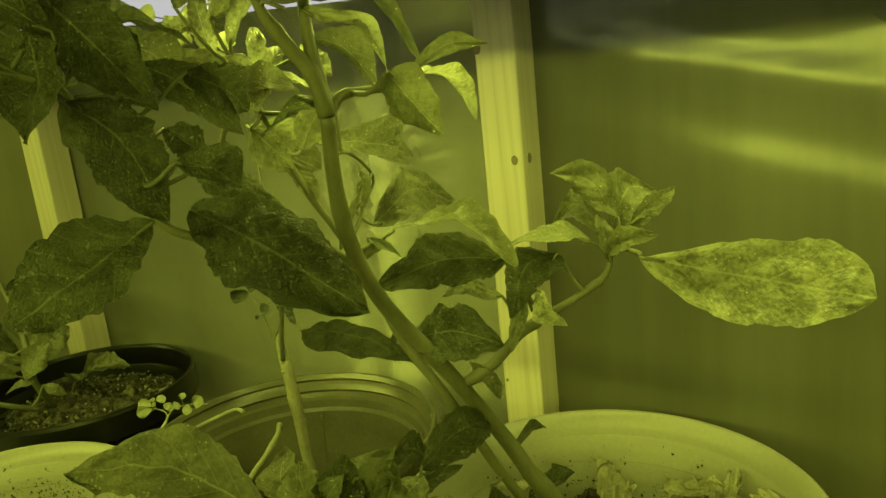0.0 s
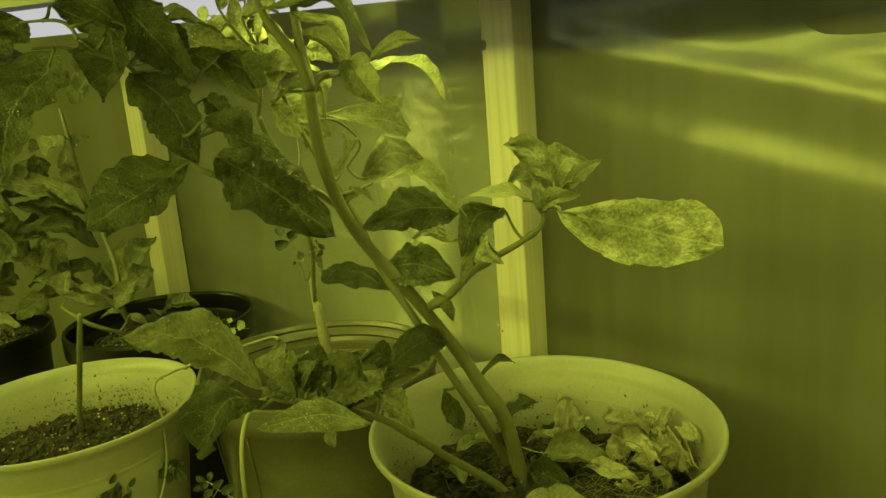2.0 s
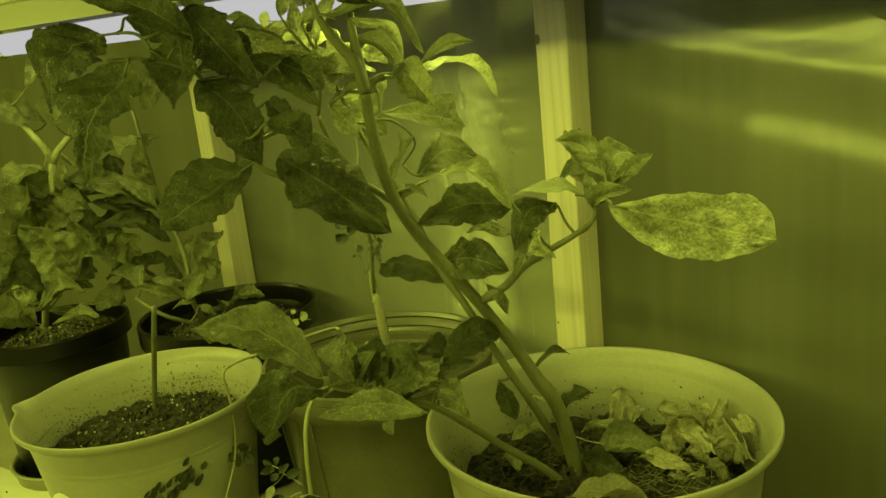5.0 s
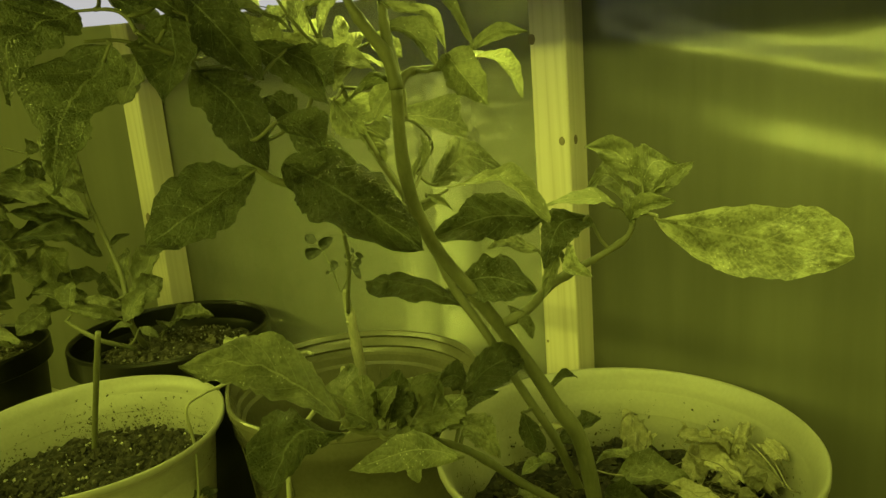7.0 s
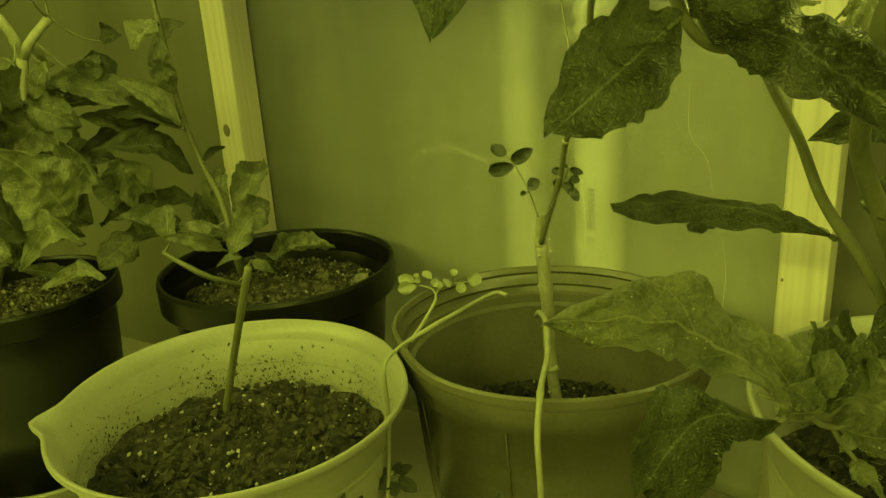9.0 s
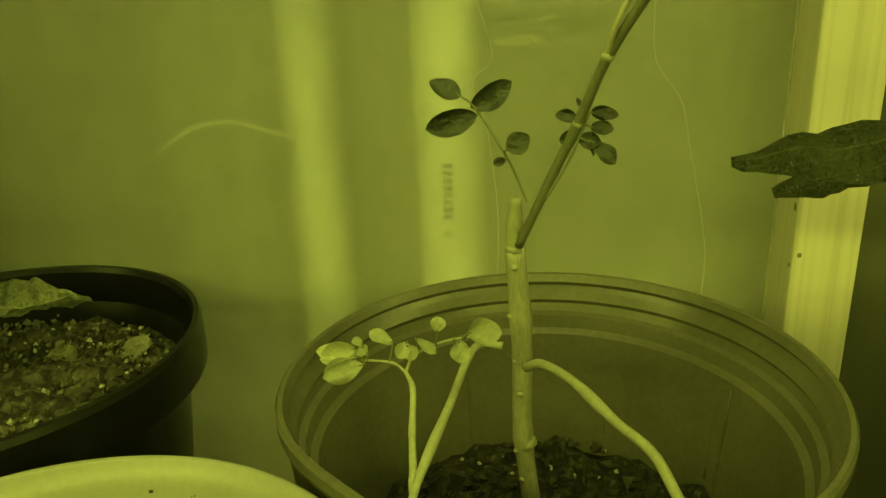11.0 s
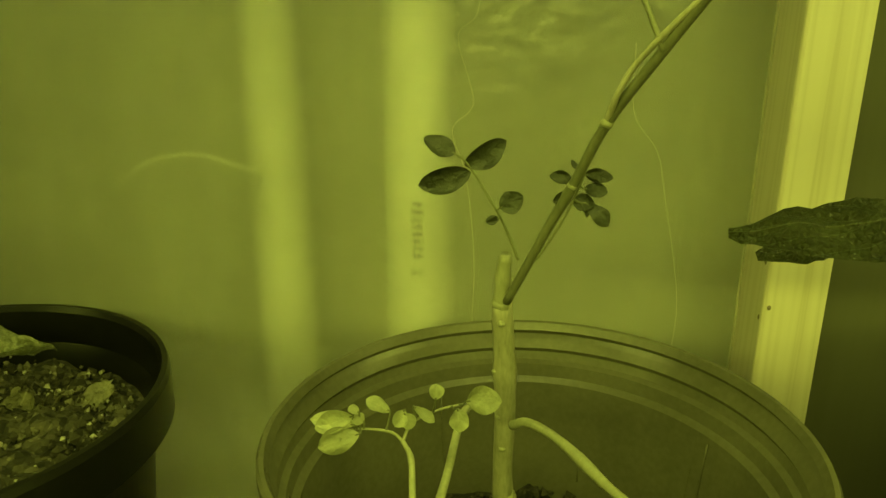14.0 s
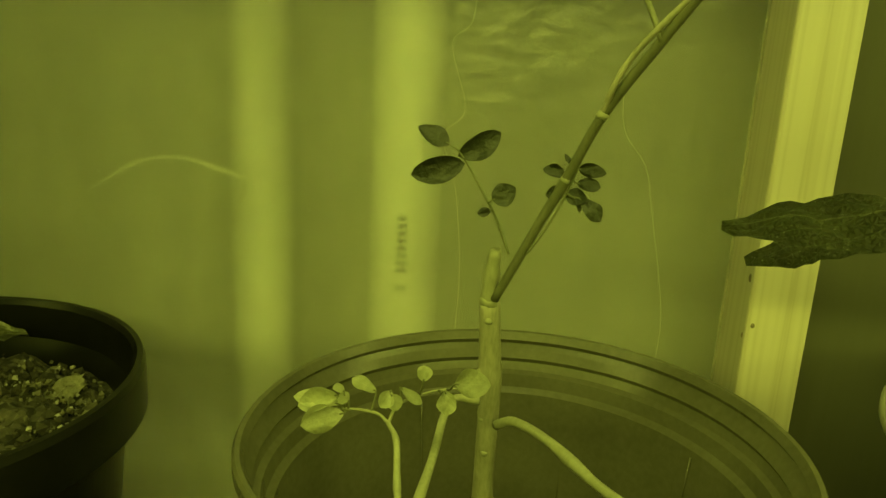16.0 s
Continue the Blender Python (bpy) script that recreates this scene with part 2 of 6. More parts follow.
# ---- mesh helpers ----
def mesh_ob(name, bm, mat, parent=None, label="", smooth=True):
    me = bpy.data.meshes.new(name)
    if parent is not None:
        root = parent
        at = Vector()
        while root is not None:
            at += root.location
            root = root.parent
        bmesh.ops.translate(bm, verts=bm.verts, vec=-at)
    bm.normal_update()
    bm.to_mesh(me)
    bm.free()
    if smooth:
        for f in me.polygons:
            f.use_smooth = True
    me.materials.append(mat)
    ob = new(name, me)
    ob.parent = parent
    if label:
        ob["label"] = label
    return ob


def part(name, bm, mat, parent, label="", smooth=True):
    return mesh_ob(name, bm, mat, parent, label, smooth)


def base(name, place, label, category, group="", kind=""):
    ob = new(name)
    ob.location = place
    ob.empty_display_size = 0.02
    return tagged(ob, label, category, group, kind)


def box(size, m=Matrix.Identity(4), bevel=0.0):
    bm = bmesh.new()
    bmesh.ops.create_cube(bm, size=1, matrix=m @ Matrix.Diagonal((*size, 1)))
    if bevel:
        bmesh.ops.bevel(bm, geom=bm.edges[:], offset=bevel, segments=2, profile=0.5, affect="EDGES")
    return bm


def lathe(profile, centre, steps=72, wobble=0.0, seed=0, crisp=False):
    """Turns (radius, height) pairs round an upright axis; both ends stay open unless the radius is 0."""
    bm = bmesh.new()
    rings = []
    for r, z in profile:
        ring = []
        for i in range(steps):
            a = 2 * math.pi * i / steps
            rr = r * (1 + wobble * math.sin(2 * a + seed) + 0.5 * wobble * math.sin(3 * a + 2 * seed))
            ring.append(bm.verts.new((centre[0] + rr * math.cos(a), centre[1] + rr * math.sin(a), centre[2] + z)))
        rings.append(ring)
    for a, b in zip(rings, rings[1:]):
        if crisp:
            a, b = ([bm.verts.new(v.co) for v in ring] for ring in (a, b))
        for i in range(steps):
            j = (i + 1) % steps
            bm.faces.new((a[i], a[j], b[j], b[i]))
    if crisp:
        for ring in rings:
            for v in ring:
                bm.verts.remove(v)
    return bm


def spline(points, n):
    """n places along a smooth line through the points."""
    pts = [Vector(p) for p in points]
    pts = [2 * pts[0] - pts[1]] + pts + [2 * pts[-1] - pts[-2]]
    out = []
    spans = len(pts) - 3
    for i in range(n):
        t = i / (n - 1) * spans
        k = min(int(t), spans - 1)
        t -= k
        a, b, c, d = pts[k:k + 4]
        out.append(0.5 * ((2 * b) + (c - a) * t + (2 * a - 5 * b + 4 * c - d) * t * t + (3 * b - a - 3 * c + d) * t ** 3))
    return out


def tube(points, r0, r1, n=24, sides=10, knots=0.0, seed=0, cut=False):
    """A tapered stem along the points, slightly uneven, with swollen knots."""
    bm = bmesh.new()
    line = spline(points, n)
    rings = []
    side = Vector((0.3, -0.8, 0.5))
    for i, p in enumerate(line):
        d = (line[min(i + 1, n - 1)] - line[max(i - 1, 0)]).normalized()
        side = (side - side.dot(d) * d).normalized()
        up = d.cross(side)
        t = i / (n - 1)
        r = r0 + (r1 - r0) * t
        r *= 1 + knots * max(0, math.sin(t * 19 + seed)) ** 6 + 0.06 * math.sin(7 * t + seed * 3)
        rings.append([bm.verts.new(p + r * (math.cos(2 * math.pi * k / sides) * side + math.sin(2 * math.pi * k / sides) * up)) for k in range(sides)])
    for a, b in zip(rings, rings[1:]):
        for k in range(sides):
            j = (k + 1) % sides
            bm.faces.new((a[k], a[j], b[j], b[k]))
    bm.faces.new(rings[0][::-1])
    bm.faces.new(rings[-1])
    return bm


def blade(root, tip, width, roll=0.0, sag=0.14, fold=0.35, wave=0.18, shape=0.45, teeth=0.0, curl=0.0, crinkle=0.75, plump=0.8, seed=1, nu=22, nv=10, front=(0, -0.35, 1), mid=None, skew=0.0):
    """A leaf blade from root to tip. roll turns it about its length; sag bows it down; fold lifts its halves;
    wave ripples the edges; shape: where along it is widest; teeth: shallow lobes; curl rolls the tip under;
    mid: a place that the midrib passes half way; skew: how far one half is widest nearer the tip."""
    root, tip = Vector(root), Vector(tip)
    along = tip - root
    length = along.length
    along.normalize()
    face = Vector(front)
    face = (face - face.dot(along) * along).normalized()
    face = (Matrix.Rotation(radians(roll), 3, along) @ face).normalized()
    side = along.cross(face)
    rnd = random.Random(seed)
    ph = [rnd.uniform(0, 6.28) for _ in range(6)]
    hem = (rnd.choice((-0.5, 0.5, 0.7)), rnd.choice((-0.4, 0.5, 0.8)))
    curl = curl or rnd.uniform(-0.03, 0.08)
    bm = bmesh.new()
    uv = bm.loops.layers.uv.new("UVMap")
    grid, where = [], {}
    power = math.log(0.5) / math.log(shape)
    rib = spline([root, mid, tip], nu + 1) if mid is not None else None
    for i in range(nu + 1):
        u = i / nu
        half = math.sin(math.pi * min(max(u, 0.0), 1.0) ** power) ** plump if 0 < u < 1 else 0.0
        half = max(half, 0.02) * width / 2
        other = half
        if skew and 0 < u < 1:
            other = 0.98 * max(math.sin(math.pi * u ** (math.log(0.5) / math.log(shape + skew))) ** 0.5, 0.02) * width / 2
        line = rib[i] if rib else root + along * (length * u)
        spine = line + face * (length * ((0.3 if rib else 1) * sag * 4 * u * (1 - u) - curl * u ** 3))
        row = []
        for j in range(-nv // 2, nv // 2 + 1):
            v = j / (nv / 2)
            s = 1 if v > 0 else -1
            lobes = 1 + teeth * math.sin(u * 17 + ph[0 if s > 0 else 1]) * abs(v)
            w = (half if s > 0 else other) * lobes * v
            lift = fold * abs(v) * half * (1 + 0.3 * math.sin(3 * u + ph[2])) + hem[0 if s > 0 else 1] * half * abs(v) ** 5 * (0.6 + 0.6 * math.sin(5 * u + ph[1]))
            ripple = wave * width * 0.5 * (abs(v) ** 2) * math.sin(u * 9 + ph[3 if s > 0 else 4] + v)
            quilt = abs(math.sin(math.pi * 7 * (u - 0.26 * abs(v)))) - 0.6
            pucker = 0.03 * width * quilt * min(1, 4 * abs(v)) * (1 - abs(v) * 0.5)
            nick = 0.28 * noise.noise(Vector((u * 9, 3.0 * s, seed * 1.7))) + 0.2 * noise.noise(Vector((u * 24, 5.0 * s, seed * 0.9)))
            ragged = 1 + nick * min(crinkle, 0.7) * abs(v) ** 2
            q = Vector((u * length * 38, v * width * 16, seed * 2.3))
            buckle = crinkle * width * (0.3 * noise.noise(q) + 0.2 * noise.noise(q * 2.4) + 0.07 * noise.noise(q * 5.5)) * min(1, 6 * u)
            p = bm.verts.new(spine + side * (w * ragged) + face * (lift + ripple + pucker + buckle))
            where[p] = (u, v)
            row.append(p)
        grid.append(row)
    for a, b in zip(grid, grid[1:]):
        for j in range(len(a) - 1):
            f = bm.faces.new((a[j], a[j + 1], b[j + 1], b[j]))
            for lp in f.loops:
                lp[uv].uv = where[lp.vert]
    return bm


def wad(centre, size, seed, n=3):
    """A crumpled dead leaf: a rumpled sheet pulled together into folds."""
    rnd = random.Random(seed)
    off = Vector((rnd.uniform(0, 50), rnd.uniform(0, 50), rnd.uniform(0, 50)))
    bm = bmesh.new()
    bmesh.ops.create_grid(bm, x_segments=16, y_segments=16, size=0.5)
    uv = bm.loops.layers.uv.new("UVMap")
    for f in bm.faces:
        for lp in f.loops:
            lp[uv].uv = (lp.vert.co.x + 0.5, lp.vert.co.y * 2)
    turn = Euler((rnd.uniform(-0.6, 0.6), rnd.uniform(-0.6, 0.6), rnd.uniform(0, 6.28))).to_matrix()
    for v in bm.verts:
        c = v.co.copy()
        r = c.length * 2
        edge = 1 - 0.3 * max(0, noise.noise(c * 4 + off)) - 0.18 * (r > 1)
        q = Vector((c.x * edge, c.y * edge, 0.32 * noise.noise(c * 3.2 + off) + 0.18 * noise.noise(c * 8 + off) + 0.3 * r * noise.noise(c * 1.7 - off)))
        v.co = Vector(centre) + turn @ Vector((q.x * size[0], q.y * size[1], q.z * size[2]))
    return bm


# ---- the structure ----
TABLE_Z = 0.03
part_table = box((3.0, 1.4, 0.03), pose(-0.35, -0.66, TABLE_Z - 0.015), 0.003)
tagged(mesh_ob("table_top", part_table, TABLE), "brown board bench top under the pots", "bench", kind="structure")


def stud(name, x, y, turn, low, high, deep=0.038):
    bm = box((0.038, deep, high - low), pose(x, y, (low + high) / 2, 0, 0, turn), 0.0022)
    return tagged(mesh_ob(name, bm, WOOD, smooth=False), "upright square pine stud of the wall frame", "stud", "wall studs", "structure")


STUD_R = stud("stud_right", -0.019, 0.0285, 0, -0.4, 1.5, 0.057)
STUD_L = stud("stud_left", -0.654, -0.031, 4, -0.4, 1.5)


def spot(parent, x, y, z, r, out, name="knot", tall=1.3):
    """A dark knot or nail head, a hair proud of the wood."""
    bm = bmesh.new()
    bmesh.ops.create_uvsphere(bm, u_segments=14, v_segments=8, radius=1, matrix=pose(x, y, z) @ Matrix.Diagonal((r if out == "y" else 0.0007, 0.0007 if out == "y" else r, r * tall, 1)))
    part(name, bm, KNOT, parent, "dark knot in the wood")


spot(STUD_R, -0.008, 0.0, 0.484, 0.0032, "y")
spot(STUD_R, 0.0, 0.012, 0.484, 0.0035, "x")
spot(STUD_R, -0.035, 0.0, 0.578, 0.0038, "y")
spot(STUD_R, -0.038, 0.006, 0.311, 0.0022, "x", "nail_hole")
spot(STUD_R, -0.038, 0.004, 0.274, 0.0014, "x", "nail_hole")
spot(STUD_R, -0.034, 0.0, 0.282, 0.0013, "y", "nail_hole")
spot(STUD_L, -0.657, -0.0505, 0.385, 0.006, "y")


knob = lathe([(0, -0.012), (0.009, -0.012), (0.009, -0.002), (0.026, 0.0), (0.028, 0.006), (0.022, 0.012), (0, 0.014)], (0, 0, 0), 28)
knob.transform(pose(-0.652, -0.063, 0.832, 90, 0, 4))
tagged(mesh_ob("round_knob", knob, ENAMEL), "pale round knob fixed to the pine stud", "knob")


def sheet(name, x0, y0, x1, y1, mat, label, z0=-0.4, z1=1.5):
    mid, d = Vector(((x0 + x1) / 2, (y0 + y1) / 2, (z0 + z1) / 2)), Vector((x1 - x0, y1 - y0, 0))
    bm = box((d.length, 0.003, z1 - z0), Matrix.Translation(mid) @ Matrix.Rotation(math.atan2(d.y, d.x), 4, "Z"))
    return tagged(mesh_ob(name, bm, mat, smooth=False), label, "wall panel", kind="structure")


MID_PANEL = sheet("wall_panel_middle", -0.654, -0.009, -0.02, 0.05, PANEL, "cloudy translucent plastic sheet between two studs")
MID_PANEL.visible_shadow = False


def creased_sheet(name, x0, x1, z0, z1, y, mat, label):
    """A loose sheet with a sharp crease running down to the right, a soft bulge below it and a dent at its upper end."""
    bm = bmesh.new()
    nx, nz = 150, 190
    rows = []
    for k in range(nz + 1):
        z = z0 + (z1 - z0) * k / nz
        row = []
        for i in range(nx + 1):
            x = x0 + (x1 - x0) * (i / nx) ** 1.5
            line = 0.588 - 0.245 * (x - 0.02)
            fade = min(1, max(0, (x - 0.004) / 0.05)) ** 0.7
            wide = 0.008 + 0.012 * max(0, x)
            d = (z - line) / wide
            deep = 0.018 + 0.03 * max(0, x)
            soft = (z - line + 0.066) / deep
            slow = min(1, max(0, (x - 0.004) / 0.16)) ** 0.8
            uneven = 1 + 0.35 * noise.noise(Vector((x * 22, 0, 7))) + 0.2 * noise.noise(Vector((x * 60, 0, 3)))
            out = fade * uneven * 0.33 * wide / (1 + math.exp(max(-40, min(40, 3 * d)))) + slow * 0.38 * deep / (1 + math.exp(max(-40, min(40, 2.2 * soft))))
            dent = math.exp(-((x - 0.3) / 0.09) ** 2 - ((z - 0.585) / 0.03) ** 2)
            out += 0.006 * dent * math.sin((z - 0.585) * 60) + 0.0012 * noise.noise(Vector((x * 9, z * 2.5, 4)))
            row.append(bm.verts.new((x, y - out, z)))
        rows.append(row)
    for a, b in zip(rows, rows[1:]):
        for i in range(nx):
            bm.faces.new((a[i], a[i + 1], b[i + 1], b[i]))
    bmesh.ops.create_cube(bm, size=1, matrix=pose((x0 + x1) / 2, y + 0.004, (z0 + z1) / 2) @ Matrix.Diagonal((x1 - x0, 0.003, z1 - z0, 1)))
    return tagged(mesh_ob(name, bm, mat), label, "wall panel", kind="structure")


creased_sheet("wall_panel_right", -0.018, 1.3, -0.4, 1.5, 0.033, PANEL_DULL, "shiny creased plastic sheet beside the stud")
sheet("wall_panel_left", -2.35, -0.15, -0.656, -0.009, PANEL_LEFT_LIT, "shiny streaked plastic sheet behind the far pots")

# plain walls that close the place
tagged(mesh_ob("wall_behind_panel", box((4.2, 0.05, 2.6), pose(-0.35, 0.45, 0.55)), WHITE_WALL), "plain pale wall behind the plastic sheet", "wall", kind="structure")
tagged(mesh_ob("wall_south", box((4.2, 0.05, 2.6), pose(-0.35, -1.9, 0.55)), WHITE_WALL), "plain wall", "wall", kind="structure")
tagged(mesh_ob("wall_west", box((0.05, 2.4, 2.6), pose(-2.4, -0.675, 0.55)), WHITE_WALL), "plain wall", "wall", kind="structure")
tagged(mesh_ob("wall_east", box((0.05, 2.4, 2.6), pose(1.75, -0.675, 0.55)), WHITE_WALL), "plain wall", "wall", kind="structure")
tagged(mesh_ob("ceiling", box((4.2, 2.5, 0.05), pose(-0.35, -0.675, 1.87)), WHITE_WALL), "plain ceiling", "ceiling", kind="structure")
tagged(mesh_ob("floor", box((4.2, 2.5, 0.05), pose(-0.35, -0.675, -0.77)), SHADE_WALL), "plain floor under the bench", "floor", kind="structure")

# added pale surface, bounces light up through the low part of the sheet
tagged(mesh_ob("bounce_ledge", box((3.0, 0.36, 0.03), pose(-0.35, 0.24, TABLE_Z - 0.015), 0.003), WHITE_WALL), "pale ledge added behind the plastic sheet to bounce light", "ledge", kind="structure")

# ---- pipes behind the sheet ----


def pipe(x, y, r):
    bm = lathe([(r, -0.43), (r, 1.5), (r - 0.004, 1.5), (r - 0.004, -0.43), (r, -0.43)], (x, y, 0), 40)
    return tagged(mesh_ob("pvc_pipe", bm, PVC), "upright white plastic pipe behind the cloudy sheet", "pipe", "pipes behind the sheet")


PIPE = pipe(-0.277, 0.18, 0.030)
pipe(-0.436, 0.28, 0.030)


# ---- fixture ----
def rod(r, a, b, n=20):
    return tube([a, (Vector(a) + Vector(b)) / 2, b], r, r, 8, n)


def chain(foot, top):
    """Upright chain of small oval links, each turned a quarter from the last."""
    bm = bmesh.new()
    count = int((top - foot.z) / 0.013)
    for i in range(count):
        z = foot.z + (i + 0.5) * (top - foot.z) / count
        flat = Vector((1, 0, 0)) if i % 2 else Vector((0, 1, 0))
        rings = []
        for k in range(12):
            a = 2 * math.pi * k / 12
            out = flat * (0.0034 * math.cos(a)) + Vector((0, 0, 0.0085 * math.sin(a)))
            way, across = out.normalized(), flat.cross(Vector((0, 0, 1)))
            spot_at = Vector((foot.x, foot.y, z)) + out
            rings.append([bm.verts.new(spot_at + 0.0009 * (math.cos(b) * way + math.sin(b) * across)) for b in (0.0, 1.571, 3.142, 4.712)])
        for k in range(12):
            a, b = rings[k], rings[(k + 1) % 12]
            for m in range(4):
                bm.faces.new((a[m], a[(m + 1) % 4], b[(m + 1) % 4], b[m]))
    return bm


def strip_fixture(turn, length, label, rows):
    """Painted housing, two splayed reflector wings and lit tubes."""
    lamp = base("strip_light_fixture", turn.translation, label, "lamp", "strip lights")
    part("housing", box((length + 0.1, 0.13, 0.026), turn @ pose(0, 0.045, 0.047), 0.003), ENAMEL, lamp, "painted metal housing", False)
    for s in (-1, 1):
        part("reflector_wing", box((length + 0.1, 0.0015, 0.025), turn @ pose(0, 0.045 + s * 0.068, 0.0215, s * 9, 0, 0)), ENAMEL, lamp, "", False)
    part("seam", box((length + 0.1, 0.133, 0.0016), turn @ pose(0, 0.045, 0.0335)), KNOT, lamp, "", False)
    for y in rows:
        a, b = turn @ Vector((-length / 2 + 0.012, y, 0)), turn @ Vector((length / 2 - 0.012, y, 0))
        part("tube", rod(0.0085, a, b), TUBE, lamp, "lit white tube")
        for p, q in ((a, (b - a).normalized()), (b, (a - b).normalized())):
            part("socket", rod(0.011, p - q * 0.008, p + q * 0.002, 16), ENAMEL, lamp)
    for x in (-length * 0.44, length * 0.44):
        part("chain", chain(turn @ Vector((x, 0.045, 0.06)), 1.845), CHAIN, lamp, "thin bright hanging chain")
    return lamp


strip_fixture(LAMP_TURN, (LAMP_B - LAMP_A).length, "long white strip light with a lit tube hung over the plants", (0.0, 0.075))
# body of the added fill light, out of view
strip_fixture(SIDE_TURN, (SIDE_B - SIDE_A).length, "unseen strip light added over the front of the bench as fill", (0.0,))


# ---- pots ----
def pot(name, centre, rim_r, rim_z, foot_r, mat, label, kind_of, wall=0.0022, spout=None, press=None):
    """Tapered nursery pot with a turned lip, a shoulder below it, and ridges inside the collar."""
    cx, cy = centre
    z0 = TABLE_Z + 0.003
    h = rim_z - z0
    holder = base(name, (cx, cy, z0), label, "pot", "pots on the bench")

    def split(prof, a, b, c, seed, wob):
        for title, piece in (("base", prof[:a + 1]), ("body", prof[a:b + 1]), ("rim", prof[b:c + 1]), ("inner_wall", prof[c:])):
            bm = lathe(piece, (cx, cy, z0), 120, wob, seed, title == "rim" and kind_of != "bucket")
            if spout is not None:
                for v in bm.verts:
                    d = math.remainder(math.atan2(v.co.y - cy, v.co.x - cx) - radians(spout), 2 * math.pi)
                    out = 0.013 * math.exp(-(d / 0.11) ** 2) * max(0, (v.co.z - z0) / h - 0.86) / 0.14
                    v.co += out * Vector((math.cos(radians(spout)), math.sin(radians(spout)), 0.0))
            if press is not None:      # the soft side gives way where a neighbour leans on it
                for v in bm.verts:
                    d = math.remainder(math.atan2(v.co.y - cy, v.co.x - cx) - radians(press[0]), 2 * math.pi)
                    give = press[1] * math.exp(-(d / 0.34) ** 2) * max(0, (v.co.z - z0) / h - 0.5) / 0.5
                    v.co -= give * Vector((math.cos(radians(press[0])), math.sin(radians(press[0])), 0.0))
            part(title, bm, mat, holder)

    def at(t):
        return foot_r + (rim_r * 0.93 - foot_r) * t
    if kind_of == "bucket":      # rolled lip, a step and double ring under it
        prof = [(0, 0.004), (foot_r * 0.96, 0.004), (foot_r, 0), (foot_r + 0.002, 0.004)]
        prof += [(at(0.5), h * 0.5), (at(0.81), h * 0.81), (at(0.82) - 0.0009, h * 0.82), (at(0.83), h * 0.83), (at(0.838), h * 0.838), (at(0.847) - 0.0009, h * 0.847), (at(0.857), h * 0.857),
                 (at(0.93), h * 0.925), (rim_r * 0.955, h * 0.955), (rim_r * 0.985, h * 0.968), (rim_r, h * 0.98), (rim_r, h * 0.995), (rim_r * 0.99, h), (rim_r * 0.975, h * 0.995),
                 (rim_r * 0.93, h * 0.95), (at(0.8) - wall, h * 0.79), (at(0.2) - wall, h * 0.2)]
        split(prof, 4, 12, 19, cx * 9, 0.004)
    elif kind_of == "collar":     # broad collar with concentric ridges inside
        prof = [(0, 0.004), (foot_r * 0.96, 0.004), (foot_r, 0), (at(0.5), h * 0.5), (at(0.86), h * 0.86), (rim_r * 0.962, h * 0.868), (rim_r * 0.978, h * 0.955), (rim_r * 0.994, h * 0.962),
                (rim_r, h * 0.972), (rim_r, h * 0.993), (rim_r * 0.99, h), (rim_r * 0.974, h * 0.998), (rim_r * 0.957, h * 0.98), (rim_r * 0.974, h * 0.968), (rim_r * 0.958, h * 0.955),
                (rim_r * 0.936, h * 0.934), (rim_r * 0.95, h * 0.922), (rim_r * 0.936, h * 0.902), (rim_r * 0.912, h * 0.894), (rim_r * 0.9, h * 0.862), (at(0.82) - wall, h * 0.85), (at(0.2) - wall, h * 0.2)]
        split(prof, 3, 6, 20, 1.4, 0.008)
    else:                         # thick straight lip, black
        prof = [(0, 0.004), (foot_r * 0.96, 0.004), (foot_r, 0), (at(0.5), h * 0.5), (at(0.9), h * 0.87), (rim_r * 0.97, h * 0.875), (rim_r, h * 0.885), (rim_r, h * 0.985), (rim_r * 0.99, h),
                (rim_r * 0.965, h), (rim_r * 0.95, h * 0.985), (rim_r * 0.93, h * 0.9), (at(0.85) - wall, h * 0.85), (at(0.2) - wall, h * 0.2)]
        split(prof, 3, 5, 11, 0.4, 0.004)
    return holder


def soil(centre, r, z, seed, mound=0.008, mat=SOIL):
    bm = bmesh.new()
    off = Vector((seed * 7.3, seed * 3.1, seed))
    n, steps = 26, 72
    rows = []
    for i in range(n + 1):
        rr = r * i / n
        row = []
        for k in range(steps):
            a = 2 * math.pi * k / steps
            p = Vector((rr * math.cos(a), rr * math.sin(a), 0))
            p.z = mound * (1 - (i / n) ** 2) + 0.009 * noise.noise(p * 45 + off) + 0.006 * noise.noise(p * 130 + off) + 0.004 * noise.noise(p * 16 + off)
            row.append(bm.verts.new(p + Vector((*centre, z))))
        rows.append(row)
    for a, b in zip(rows, rows[1:]):
        for k in range(steps):
            j = (k + 1) % steps
            bm.faces.new((a[k], a[j], b[j], b[k]))
    bmesh.ops.remove_doubles(bm, verts=rows[0], dist=1e-5)
    return tagged(mesh_ob("potting_soil", bm, mat, smooth=False), "dark crumbly potting soil filling the pot", "soil", kind="stuff")


